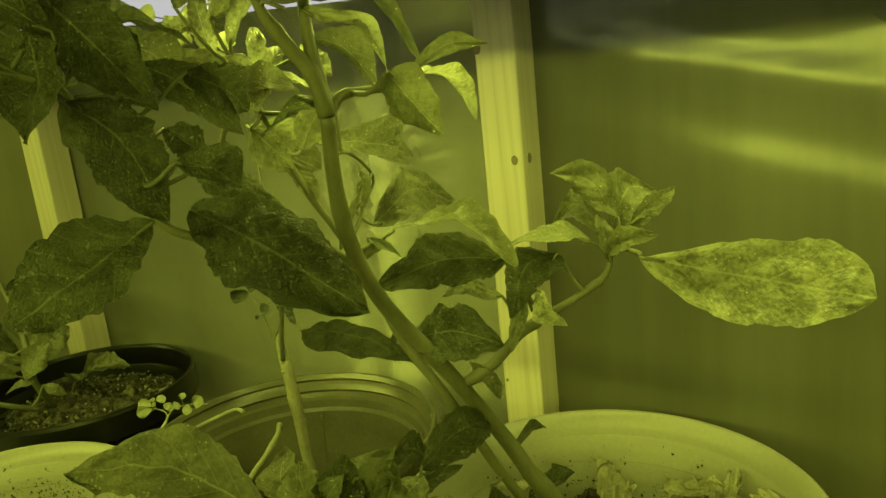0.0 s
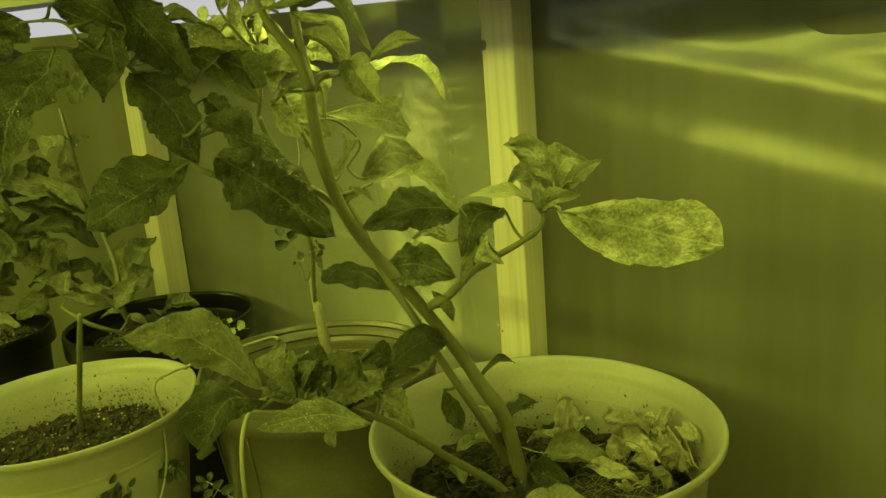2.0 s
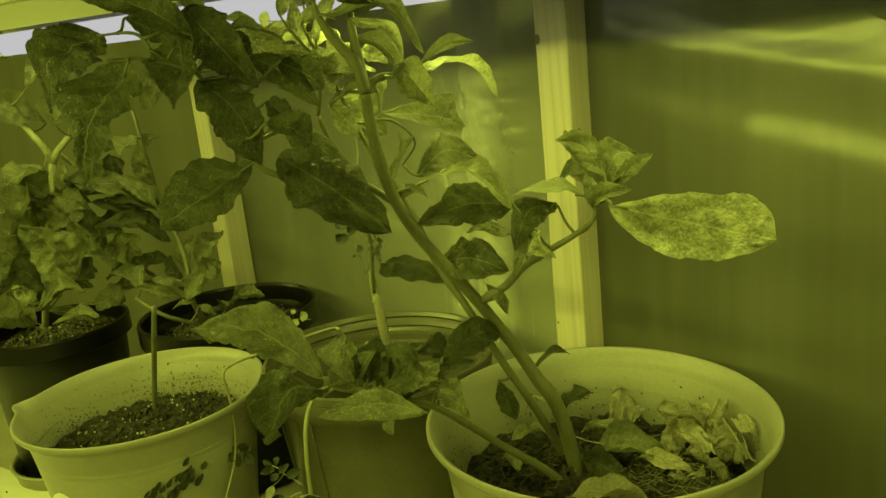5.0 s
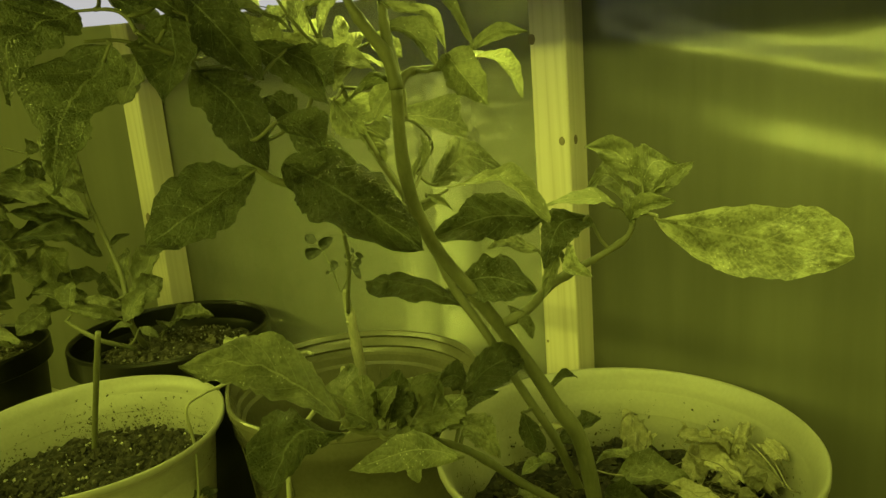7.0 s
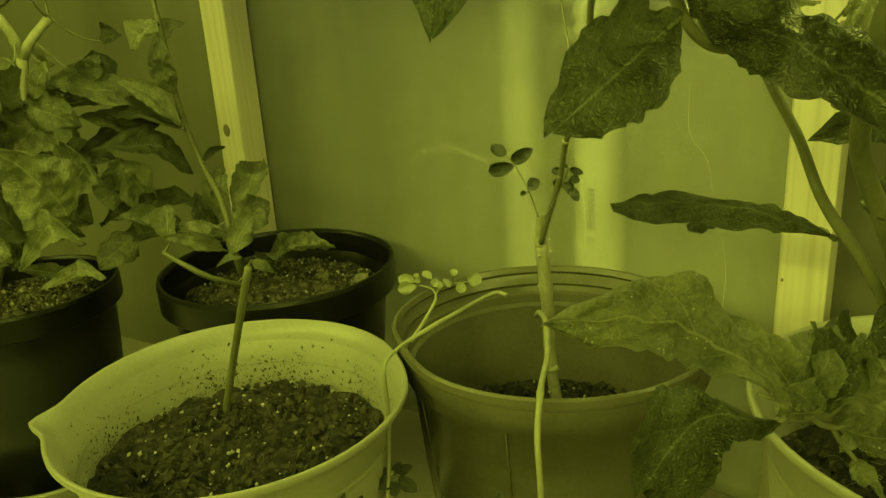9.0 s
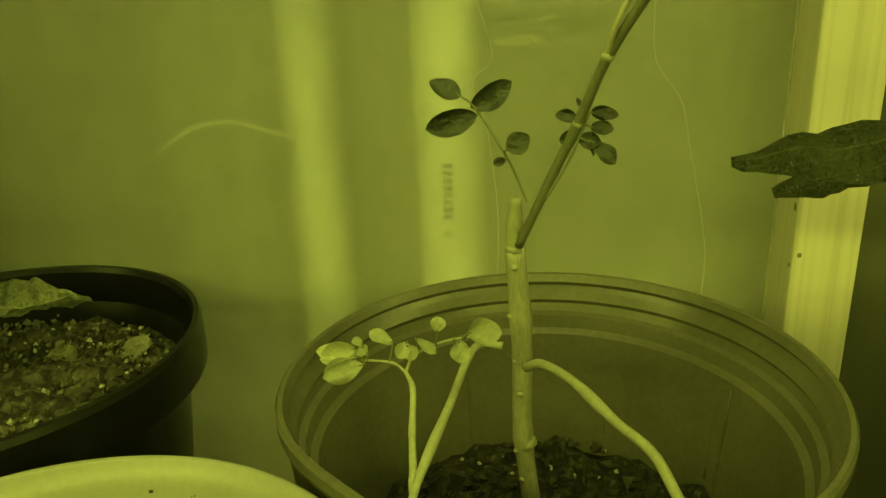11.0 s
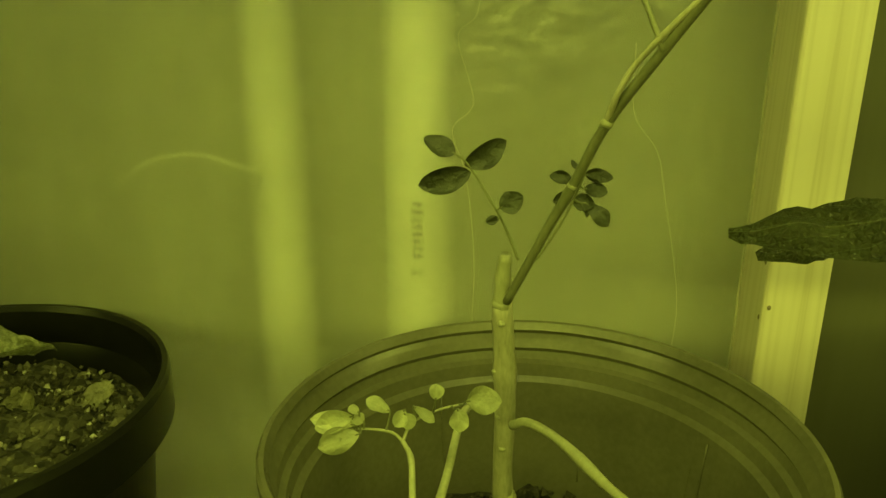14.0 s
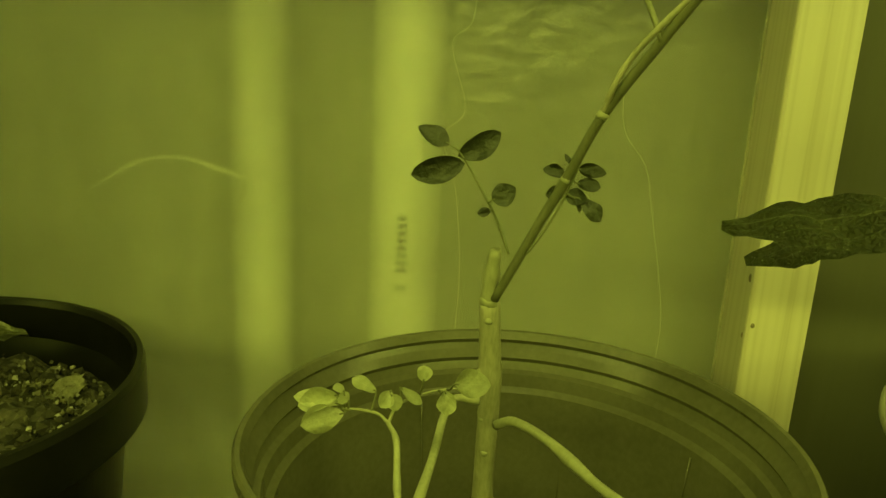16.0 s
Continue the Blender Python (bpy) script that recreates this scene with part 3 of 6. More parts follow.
C_RIGHT, C_NURS, C_LEFT, C_BLACK, C_FAR = (0.12, -0.158), (-0.178, -0.138), (-0.327, -0.3365), (-0.491, -0.141), (-0.739, -0.293)
pot("white_pot", C_RIGHT, 0.136, 0.285, 0.098, POT_WHITE, "white plastic pot holding the tall leggy plant", "bucket")
NURSERY = pot("olive_nursery_pot", C_NURS, 0.129, 0.271, 0.092, POT_OLIVE, "olive plastic nursery pot with ridged collar beside the wall", "collar", press=(233, 0.0065))
pot("white_pot", C_LEFT, 0.126, 0.263, 0.085, POT_WHITE, "white plastic pot with a pouring lip and a bare seedling stem", "bucket", spout=-132, press=(53, 0.002))
pot("black_pot", C_BLACK, 0.120, 0.272, 0.088, POT_BLACK, "black plastic pot with a leafy young plant", "lip")
pot("black_pot", C_FAR, 0.104, 0.255, 0.082, POT_BLACK, "black plastic pot with a bushy plant", "lip")
soil(C_RIGHT, 0.118, 0.22, 1)
soil(C_NURS, 0.105, 0.16, 2)
soil(C_LEFT, 0.108, 0.21, 3)
soil(C_BLACK, 0.106, 0.235, 4, 0.014, SOIL_DRY)
soil(C_FAR, 0.092, 0.229, 5, 0.008, SOIL_DRY)


# ---- crumbs, perlite and splashes ----


def bits(name, places, mat, label, category):
    """Many small uneven grains in one mesh; places: (place, size, flat direction or None)."""
    bm = bmesh.new()
    rnd = random.Random(len(places))
    for p, r, flat in places:
        turn = Euler((rnd.uniform(0, 6), rnd.uniform(0, 6), rnd.uniform(0, 6))).to_matrix()
        corner = []
        for d in ((1, 0, 0), (-0.9, 0, 0), (0, 1.1, 0), (0, -0.8, 0), (0, 0, 0.8), (0, 0, -0.8)):
            q = turn @ (Vector(d) * r * rnd.uniform(0.6, 1.3))
            if flat is not None:
                q -= 0.8 * q.dot(flat) * flat
            corner.append(bm.verts.new(Vector(p) + q))
        for a, b, c in ((0, 2, 4), (2, 1, 4), (1, 3, 4), (3, 0, 4), (2, 0, 5), (1, 2, 5), (3, 1, 5), (0, 3, 5)):
            bm.faces.new((corner[a], corner[b], corner[c]))
    return tagged(mesh_ob(name, bm, mat, smooth=False), label, category, kind="stuff")


def grains(centre, r, z, count, pale, seed, mat=CRUMB, coarse=0.0042):
    rnd = random.Random(seed)

    def place(lift):
        a, q = rnd.uniform(0, 6.283), r * math.sqrt(rnd.random())
        return (centre[0] + q * math.cos(a), centre[1] + q * math.sin(a), z + 0.008 * (1 - (q / r) ** 2) + rnd.uniform(-0.003, lift))
    bits("soil_crumbs", [(place(0.005), rnd.uniform(0.0009, coarse if rnd.random() < 0.4 else 0.0024), None) for _ in range(count)], mat, "dark crumbs of bark and peat on the soil", "soil")
    bits("perlite_grains", [(place(0.006), rnd.uniform(0.0008, 0.0022), None) for _ in range(pale)], PERLITE, "pale perlite grains scattered in the soil", "soil")


def splashes(centre, r_low, z_low, r_high, z_high, count, seed, reach=0.34):
    rnd = random.Random(seed)
    out = []
    for _ in range(count):
        patch = rnd.choice((0.6, 1.3, 2.1, 2.7, 3.6, 4.4, 5.3)) + rnd.gauss(0, 0.2)
        t = min(1, abs(rnd.gauss(0.1, reach)))
        rr = r_low + (r_high - r_low) * t - 0.0013
        n = Vector((math.cos(patch), math.sin(patch), 0))
        p = Vector((centre[0], centre[1], z_low + (z_high - z_low) * t)) + n * rr
        for k in range(rnd.choice((1, 1, 1, 1, 2, 3))):      # some specks run down in short drips
            slip = Vector((rnd.gauss(0, 0.0006), rnd.gauss(0, 0.0006), -0.0011 * k)) - n * (0.00022 * k)
            out.append((p + slip, rnd.choice((0.0003, 0.0004, 0.0005, 0.0006, 0.0006, 0.0008, 0.0013)), n))
    bits("soil_splashes", out, CRUMB, "dark soil specks splashed on the pot wall", "soil")


grains(C_RIGHT, 0.112, 0.22, 1100, 60, 1, CRUMB, 0.006)
grains(C_NURS, 0.1, 0.16, 900, 70, 2, CRUMB, 0.0055)
grains(C_LEFT, 0.102, 0.21, 1500, 200, 3, CRUMB, 0.0062)
grains(C_BLACK, 0.1, 0.238, 800, 170, 4, CRUMB_GREY)
grains(C_BLACK, 0.1, 0.238, 700, 10, 8, CRUMB, 0.005)
grains(C_FAR, 0.088, 0.229, 900, 120, 5, CRUMB_GREY)
splashes(C_RIGHT, 0.1168, 0.222, 0.1262, 0.272, 700, 6)
splashes(C_LEFT, 0.1083, 0.212, 0.117, 0.251, 1000, 7, 0.45)
splashes(C_LEFT, 0.1083, 0.212, 0.1125, 0.231, 600, 9, 0.4)


def saucer(centre, r, label):
    prof = [(0, 0.0), (r * 0.9, 0.0), (r * 0.97, 0.004), (r, 0.022), (r * 1.04, 0.024), (r * 1.04, 0.026), (r * 0.99, 0.026), (r * 0.955, 0.018), (r * 0.95, 0.012), (r * 0.93, 0.011), (r * 0.92, 0.005), (r * 0.88, 0.002), (0, 0.002)]
    return tagged(mesh_ob("plant_saucer", lathe(prof, (centre[0], centre[1], TABLE_Z), 72), CLEAR), label, "saucer", "saucers under the pots")


saucer(C_NURS, 0.118, "ridged clear plastic saucer under the olive pot")
saucer(C_FAR, 0.096, "pale plastic saucer under the far black pot")


def board(x, y, w, d, turn, label, z=0.0):
    tagged(mesh_ob("white_board", box((w, d, 0.004), pose(x, y, TABLE_Z + 0.002 + z, 0, 0, turn), 0.001), SHEET, smooth=False), label, "sheet", "white sheets on the bench")


board(-0.78, -0.55, 0.52, 0.34, 12, "white sheet with soil crumbs lying on the bench")
board(-0.36, -0.195, 0.16, 0.05, 38, "narrow white sheet lying between the pots")
bits("bench_crumbs", [((random.uniform(-0.8, -0.52), random.uniform(-0.6, -0.4), TABLE_Z + 0.005), random.uniform(0.001, 0.0025), None) for _ in range(40)], CRUMB, "stray soil crumbs on the white sheet", "soil")

# ---- lines behind and on the sheet ----
tagged(mesh_ob("thin_hose", tube([(-0.712, 0.329, 0.192), (-0.623, 0.228, 0.257), (-0.554, 0.147, 0.297), (-0.516, 0.127, 0.321), (-0.488, 0.127, 0.337), (-0.453, 0.126, 0.343), (-0.420, 0.125, 0.335), (-0.402, 0.130, 0.327), (-0.422, 0.175, 0.300), (-0.461, 0.255, 0.259), (-0.500, 0.335, 0.188)], 0.0013, 0.0013, 60, 8), PVC), "thin pale hose arching behind the cloudy sheet", "hose")
for pts in ([(-0.125, 0.022, 0.439), (-0.123, 0.021, 0.398), (-0.107, 0.021, 0.374), (-0.100, 0.020, 0.346), (-0.086, 0.021, 0.280), (-0.086, 0.020, 0.237)],
            [(-0.218, 0.017, 0.501), (-0.219, 0.016, 0.457), (-0.231, 0.017, 0.442), (-0.221, 0.016, 0.403), (-0.234, 0.016, 0.386), (-0.225, 0.015, 0.357), (-0.219, 0.015, 0.302), (-0.220, 0.014, 0.248)]):
    tagged(mesh_ob("loose_fibre", tube(pts, 0.00022, 0.00016, 40, 5), SHADE_WALL), "fine pale fibre hanging on the cloudy sheet", "fibre", "fibres on the sheet")

# print on the pipe: a figure and plain bars
txt = bpy.data.curves.new("pipe_print", "FONT")
txt.body, txt.size, txt.extrude = "2", 0.013, 0.0002
txt.materials.append(INK)
mark = new("figure_print", txt)
mark.matrix_world = Matrix.Translation((-0.2715, 0.1492, 0.236)) @ pose(0, 0, 0, 90, 0, 0) @ pose(0, 0, 0, 0, 0, 90)
mark.parent = PIPE
for i in range(8):
    bm = box((0.009, 0.0006, 0.0028), pose(-0.2755, 0.1502, 0.255 + i * 0.0064))
    part("print_bar", bm, INK, PIPE, "grey printed bar", False)

# mould seams of the olive pot
for a in (-1.35, 0.55, 2.1, 4.2):
    n = Vector((math.cos(a), math.sin(a), 0))
    c = Vector((*C_NURS, 0))
    part("mould_seam", rod(0.0006, c + n * 0.0925 + Vector((0, 0, 0.04)), c + n * 0.1155 + Vector((0, 0, 0.235)), 6), POT_OLIVE, NURSERY)
    part("mould_seam", rod(0.0006, c + n * 0.1 + Vector((0, 0, 0.12)), c + n * 0.1115 + Vector((0, 0, 0.232)), 6), POT_OLIVE, NURSERY)

for a in (1.28, 0.62):
    n = Vector((math.cos(a), math.sin(a), 0))
    c = Vector((*C_NURS, 0))
    part("mould_seam", rod(0.0007, c + n * 0.1055 + Vector((0, 0, 0.172)), c + n * 0.113 + Vector((0, 0, 0.232)), 6), POT_OLIVE, NURSERY)


def on_pot(a, z, out=0.0):
    """A place on the outside of the left white pot, at an angle in degrees and a height."""
    t = (z - TABLE_Z - 0.003) / 0.23
    r = 0.085 + (0.126 * 0.93 - 0.085) * t + out
    return Vector((C_LEFT[0] + r * math.cos(radians(a)), C_LEFT[1] + r * math.sin(radians(a)), z))


def patch(a0, a1, z0, z1, out, lean=0.0, n=10):
    bm = bmesh.new()
    rows = [[bm.verts.new(on_pot(a0 + (a1 - a0) * i / n + lean * k, z0 + (z1 - z0) * k, out)) for i in range(n + 1)] for k in (0, 0.5, 1)]
    for a, b in zip(rows, rows[1:]):
        for i in range(n):
            bm.faces.new((a[i], a[i + 1], b[i + 1], b[i]))
    return bm


def label_patch(a0, a1, z0, z1, out, n=14):
    """A sticker with a rounded upper end, bent round the pot."""
    bm = bmesh.new()
    rows = []
    for k in range(n + 1):
        t = k / n
        half = math.sqrt(max(0.02, 1 - max(0, (t - 0.55) / 0.45) ** 2)) * (a1 - a0) / 2
        rows.append([bm.verts.new(on_pot((a0 + a1) / 2 + half * (2 * i / n - 1) + 6 * t, z0 + (z1 - z0) * t, out)) for i in range(n + 1)])
    for a, b in zip(rows, rows[1:]):
        for i in range(n):
            bm.faces.new((a[i], a[i + 1], b[i + 1], b[i]))
    return bm


sticker = tagged(mesh_ob("paper_label", label_patch(-96, -64, 0.118, 0.205, 0.0012), SHEET), "white paper label with dark bars stuck on the pot", "label")
for z0, z1, a0, a1 in ((0.184, 0.196, -84, -68), (0.173, 0.181, -91, -64), (0.146, 0.164, -80, -67), (0.126, 0.14, -93, -74)):
    part("printed_bar", patch(a0, a1, z0, z1, 0.0022, 2), INK, sticker, "dark printed bar")

# shadow of hanging leaflets on the pot, modelled as thin near-black blades
sprig = base("sprig_shadow", on_pot(-20, 0.2, 0.004), "dark leaflet shapes on the white pot as a sprig's cast shadow", "plant")
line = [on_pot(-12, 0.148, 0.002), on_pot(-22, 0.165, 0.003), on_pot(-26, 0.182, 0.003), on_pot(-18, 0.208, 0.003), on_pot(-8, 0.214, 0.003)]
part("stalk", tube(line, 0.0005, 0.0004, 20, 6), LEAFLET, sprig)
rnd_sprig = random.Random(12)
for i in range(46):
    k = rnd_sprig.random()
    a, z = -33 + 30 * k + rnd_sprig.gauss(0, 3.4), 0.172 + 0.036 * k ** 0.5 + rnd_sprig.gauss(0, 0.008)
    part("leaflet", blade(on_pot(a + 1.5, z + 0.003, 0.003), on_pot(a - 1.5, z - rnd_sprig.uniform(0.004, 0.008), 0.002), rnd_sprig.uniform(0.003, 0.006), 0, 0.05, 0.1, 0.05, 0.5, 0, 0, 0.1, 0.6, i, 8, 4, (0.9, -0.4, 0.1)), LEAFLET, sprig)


# ---- plants ----
STEMS = {}


def stem(plant, name, points, r0, r1, mat, n=22, knots=0.1):
    STEMS.setdefault(plant.name, []).extend(spline(points, 30))
    return part(name, tube(points, r0, r1, n, 10, knots, len(STEMS[plant.name])), mat, plant)


def leaf(plant, root, tip, width, mat, facing, roll=0, seed=1, leaflet=False, **shape):
    """A blade with its stalk. facing: 0 lies flat to the sky, 1 hangs open towards the room."""
    root, tip = Vector(root), Vector(tip)
    front = Vector((0, 0, 1)).lerp(Vector((0.58, -0.78, 0.2)), facing)
    if "mid" in shape:
        shape["mid"] = Vector(shape["mid"])
    nu, nv = (12, 6) if leaflet else (36, 16)
    if leaflet:
        shape = {"crinkle": 0.12, "plump": 0.62, "sag": 0.04, **shape}
    ob = part("leaflet" if leaflet else "leaf", blade(root, tip, width, roll, seed=seed, nu=nu, nv=nv, front=front, **shape), mat, plant)
    near = min(STEMS[plant.name], key=lambda p: (p - root).length)
    gap = (near - root).length
    if 0.002 < gap < 0.12:
        mid = (near + root) / 2 + Vector((0, 0, -0.12 * gap))
        r = 0.0004 if leaflet else 0.0011
        part("leaf_stalk", tube([near, mid, root, root + (tip - root) * 0.12], r * 1.2, r * 0.8, 8, 6), STEM, ob)
    return ob


def litter(centre, size, seed, mat, label):
    tagged(mesh_ob("fallen_leaf", wad(centre, size, seed), mat), label, "leaf", "fallen leaves in the pot")


def fallen(root, tip, width, mat, seed, label):
    bm = blade(root, tip, width, seed * 17 % 40 - 20, 0.14, 0.4, 0.3, 0.5, 0.08, 0.1, 0.9, 0.7, seed, 18, 8)
    tagged(mesh_ob("fallen_leaf", bm, mat), label, "leaf", "fallen leaves in the pot")


def scar(place, r):
    """A knobbly ring where a leaf once grew."""
    bm = bmesh.new()
    bmesh.ops.create_uvsphere(bm, u_segments=12, v_segments=8, radius=1, matrix=Matrix.Translation(place) @ Matrix.Diagonal((r, r, r * 0.8, 1)))
    for v in bm.verts:
        v.co += 0.25 * r * noise.noise_vector(v.co * 400)
    return bm


def thicken(plant, count, seed, mats, top=0.6):
    """More leaves round the stems that a plant already has, spreading outwards and drooping at the tip."""
    rnd = random.Random(seed)
    line = [p for p in STEMS[plant.name][8:] if p.z < top]
    for i in range(count):
        p = rnd.choice(line)
        a = rnd.uniform(0, 6.283)
        way = Vector((math.cos(a), math.sin(a), rnd.uniform(-0.1, 0.5)))
        root = p + way * rnd.uniform(0.012, 0.03)
        tip = root + way * rnd.uniform(0.045, 0.085) + Vector((0, 0, -rnd.uniform(0.0, 0.035)))
        if tip.y > -0.07:
            continue
        leaf(plant, root, tip, rnd.uniform(0.028, 0.044), mats[i % len(mats)], rnd.uniform(0.1, 0.6), seed=seed * 50 + i, sag=0.18, wave=0.2)


def root_hairs(centre, spread, count, seed):
    """A mat of fine dead roots lying on the soil."""
    rnd = random.Random(seed)
    bm = bmesh.new()
    for _ in range(count):
        p = Vector(centre) + Vector((rnd.gauss(0, spread), rnd.gauss(0, spread), rnd.uniform(-0.002, 0.006)))
        a = rnd.uniform(0, 6.283)
        line = [p]
        for _ in range(4):
            a += rnd.gauss(0, 0.7)
            line.append(line[-1] + Vector((math.cos(a) * 0.007, math.sin(a) * 0.007, rnd.gauss(0, 0.0025))))
        if any((q.xy - Vector(C_RIGHT)).length > 0.106 for q in line):
            continue
        hair = tube(line, 0.00016, 0.0001, 10, 4)
        me = bpy.data.meshes.new("hair")
        hair.to_mesh(me)
        hair.free()
        bm.from_mesh(me)
        bpy.data.meshes.remove(me)
    tagged(mesh_ob("root_mat", bm, DRY_TWIG), "mat of fine dead roots on the soil", "roots", kind="stuff")


def dry_twig(points, r):
    tagged(mesh_ob("dry_twig", tube(points, r, r * 0.5, 26, 6, 0.2, 3), DRY_TWIG), "thin pale dry twig lying on the soil", "twig", "dry twigs on the soil")


# ---- the tall leggy plant in the white pot ----
tall = base("leggy_plant", (0.115, -0.165, 0.235), "tall leggy plant with spotted drooping leaves in a white pot", "plant")
stem(tall, "main_stem", [(0.100, -0.156, 0.195), (0.094, -0.171, 0.279), (0.081, -0.183, 0.313), (0.072, -0.195, 0.341), (0.061, -0.217, 0.380), (0.053, -0.237, 0.411), (0.044, -0.258, 0.443), (0.045, -0.276, 0.471), (0.049, -0.289, 0.498), (0.056, -0.299, 0.523), (0.065, -0.308, 0.549)], 0.006, 0.0033, STEM, knots=0.12, n=70)
stem(tall, "branch", [(0.065, -0.308, 0.549), (0.063, -0.311, 0.566), (0.059, -0.317, 0.577), (0.055, -0.324, 0.589), (0.053, -0.328, 0.598), (0.053, -0.330, 0.606)], 0.0042, 0.0016, STEM, knots=0.25, n=30)
stem(tall, "branch", [(0.065, -0.308, 0.549), (0.062, -0.308, 0.567), (0.061, -0.309, 0.585), (0.063, -0.311, 0.600)], 0.004, 0.0024, STEM, knots=0.12, n=30)
stem(tall, "branch", [(0.065, -0.308, 0.549), (0.065, -0.296, 0.557), (0.071, -0.277, 0.558), (0.076, -0.260, 0.558)], 0.003, 0.0014, STEM, knots=0.2, n=30)
stem(tall, "second_stem", [(0.082, -0.135, 0.195), (0.080, -0.150, 0.225), (0.083, -0.190, 0.290), (0.070, -0.207, 0.330), (0.048, -0.220, 0.378), (0.026, -0.226, 0.412), (0.012, -0.229, 0.445), (-0.004, -0.233, 0.475), (-0.015, -0.245, 0.505), (-0.022, -0.258, 0.540), (-0.025, -0.270, 0.575)], 0.0038, 0.0016, STEM, knots=0.12, n=50)
stem(tall, "side_branch", [(0.045, -0.276, 0.470), (0.028, -0.288, 0.485), (0.013, -0.305, 0.495), (0.002, -0.321, 0.496), (-0.003, -0.338, 0.500), (-0.007, -0.351, 0.510), (-0.013, -0.357, 0.529), (-0.021, -0.365, 0.556), (-0.026, -0.374, 0.574), (-0.030, -0.386, 0.579), (-0.034, -0.397, 0.589)], 0.0028, 0.0014, STEM, knots=0.15, n=50)
stem(tall, "leaf_branch", [(-0.030, -0.386, 0.579), (-0.031, -0.393, 0.581), (-0.037, -0.407, 0.585), (-0.042, -0.422, 0.585)], 0.0012, 0.0008, STEM, knots=0.12, n=30)
stem(tall, "leaf_branch", [(-0.034, -0.397, 0.589), (-0.038, -0.399, 0.597), (-0.043, -0.405, 0.601), (-0.055, -0.420, 0.601)], 0.0013, 0.0008, STEM, knots=0.12, n=30)
stem(tall, "twig", [(0.061, -0.218, 0.383), (0.076, -0.207, 0.393), (0.089, -0.195, 0.409), (0.105, -0.185, 0.420), (0.121, -0.176, 0.430), (0.134, -0.169, 0.441), (0.136, -0.164, 0.454)], 0.0034, 0.0018, STEM, knots=0.35, n=34)
stem(tall, "twig", [(0.136, -0.164, 0.454), (0.145, -0.167, 0.456), (0.159, -0.182, 0.458)], 0.0016, 0.0012, STEM, knots=0.2, n=10)
stem(tall, "twig", [(0.046, -0.279, 0.479), (0.040, -0.258, 0.478), (0.042, -0.241, 0.481)], 0.0014, 0.001, STEM, knots=0.2, n=12)
stem(tall, "twig", [(0.058, -0.300, 0.531), (0.041, -0.267, 0.527), (0.031, -0.239, 0.509), (0.017, -0.241, 0.492)], 0.0009, 0.0007, STEM, knots=0.3, n=14)
# large leaves of the hanging side branch
leaf(tall, (-0.023, -0.372, 0.595), (-0.065, -0.432, 0.631), 0.025, LEAF, 0.75, seed=2, mid=(-0.042, -0.399, 0.618), sag=-0.04, fold=0.3, wave=0.14, curl=-0.04)
leaf(tall, (-0.037, -0.411, 0.583), (-0.050, -0.447, 0.510), 0.047, LEAF, 1, seed=3, mid=(-0.044, -0.436, 0.552), fold=0.22, wave=0.14, shape=0.36, sag=0.03)
leaf(tall, (-0.053, -0.417, 0.601), (-0.075, -0.452, 0.558), 0.035, LEAF, 0.8, seed=4, mid=(-0.064, -0.440, 0.592), fold=0.25, wave=0.14, shape=0.4, sag=0.05)
leaf(tall, (-0.066, -0.379, 0.579), (-0.081, -0.386, 0.552), 0.023, LEAF_MID, 0.9, seed=5, mid=(-0.073, -0.381, 0.567), wave=0.3)
leaf(tall, (-0.029, -0.379, 0.597), (-0.027, -0.393, 0.552), 0.034, LEAF, 1, seed=6, mid=(-0.025, -0.382, 0.575), wave=0.22, fold=0.25, shape=0.42)
leaf(tall, (-0.031, -0.371, 0.613), (-0.004, -0.342, 0.559), 0.032, LEAF, 0.85, seed=7, mid=(-0.016, -0.359, 0.589), wave=0.2, fold=0.4, crinkle=0.8, shape=0.42)
leaf(tall, (-0.032, -0.354, 0.605), (-0.052, -0.386, 0.614), 0.020, LEAF_MID, 0.55, seed=8, mid=(-0.039, -0.366, 0.624), wave=0.15, fold=0.3)
leaf(tall, (-0.033, -0.346, 0.595), (-0.016, -0.307, 0.588), 0.014, LEAF_MID, 0.5, seed=9, mid=(-0.025, -0.327, 0.600), wave=0.25)
leaf(tall, (-0.024, -0.374, 0.567), (-0.005, -0.346, 0.509), 0.033, LEAF, 0.95, seed=10, mid=(-0.012, -0.358, 0.548), wave=0.16, fold=0.35, shape=0.45, teeth=0.05)
leaf(tall, (-0.024, -0.333, 0.581), (-0.002, -0.295, 0.542), 0.020, LEAF, 0.85, seed=11, mid=(-0.015, -0.314, 0.567), wave=0.2, fold=0.4)
leaf(tall, (-0.036, -0.318, 0.549), (-0.022, -0.303, 0.535), 0.014, LEAF, 0.8, seed=12, mid=(-0.030, -0.311, 0.541), wave=0.3)
leaf(tall, (-0.022, -0.318, 0.536), (0.021, -0.287, 0.490), 0.020, LEAF, 0.7, seed=13, mid=(-0.008, -0.304, 0.518), wave=0.2, teeth=0.08, fold=0.4)
leaf(tall, (-0.008, -0.331, 0.511), (0.077, -0.314, 0.462), 0.041, LEAF, 0.92, seed=14, mid=(0.031, -0.322, 0.491), wave=0.16, teeth=0.07, fold=0.25, shape=0.5, plump=0.62)
leaf(tall, (-0.007, -0.354, 0.510), (-0.025, -0.417, 0.479), 0.036, LEAF, 0.95, seed=15, mid=(-0.015, -0.383, 0.496), wave=0.14, fold=0.2, shape=0.55, plump=0.62)
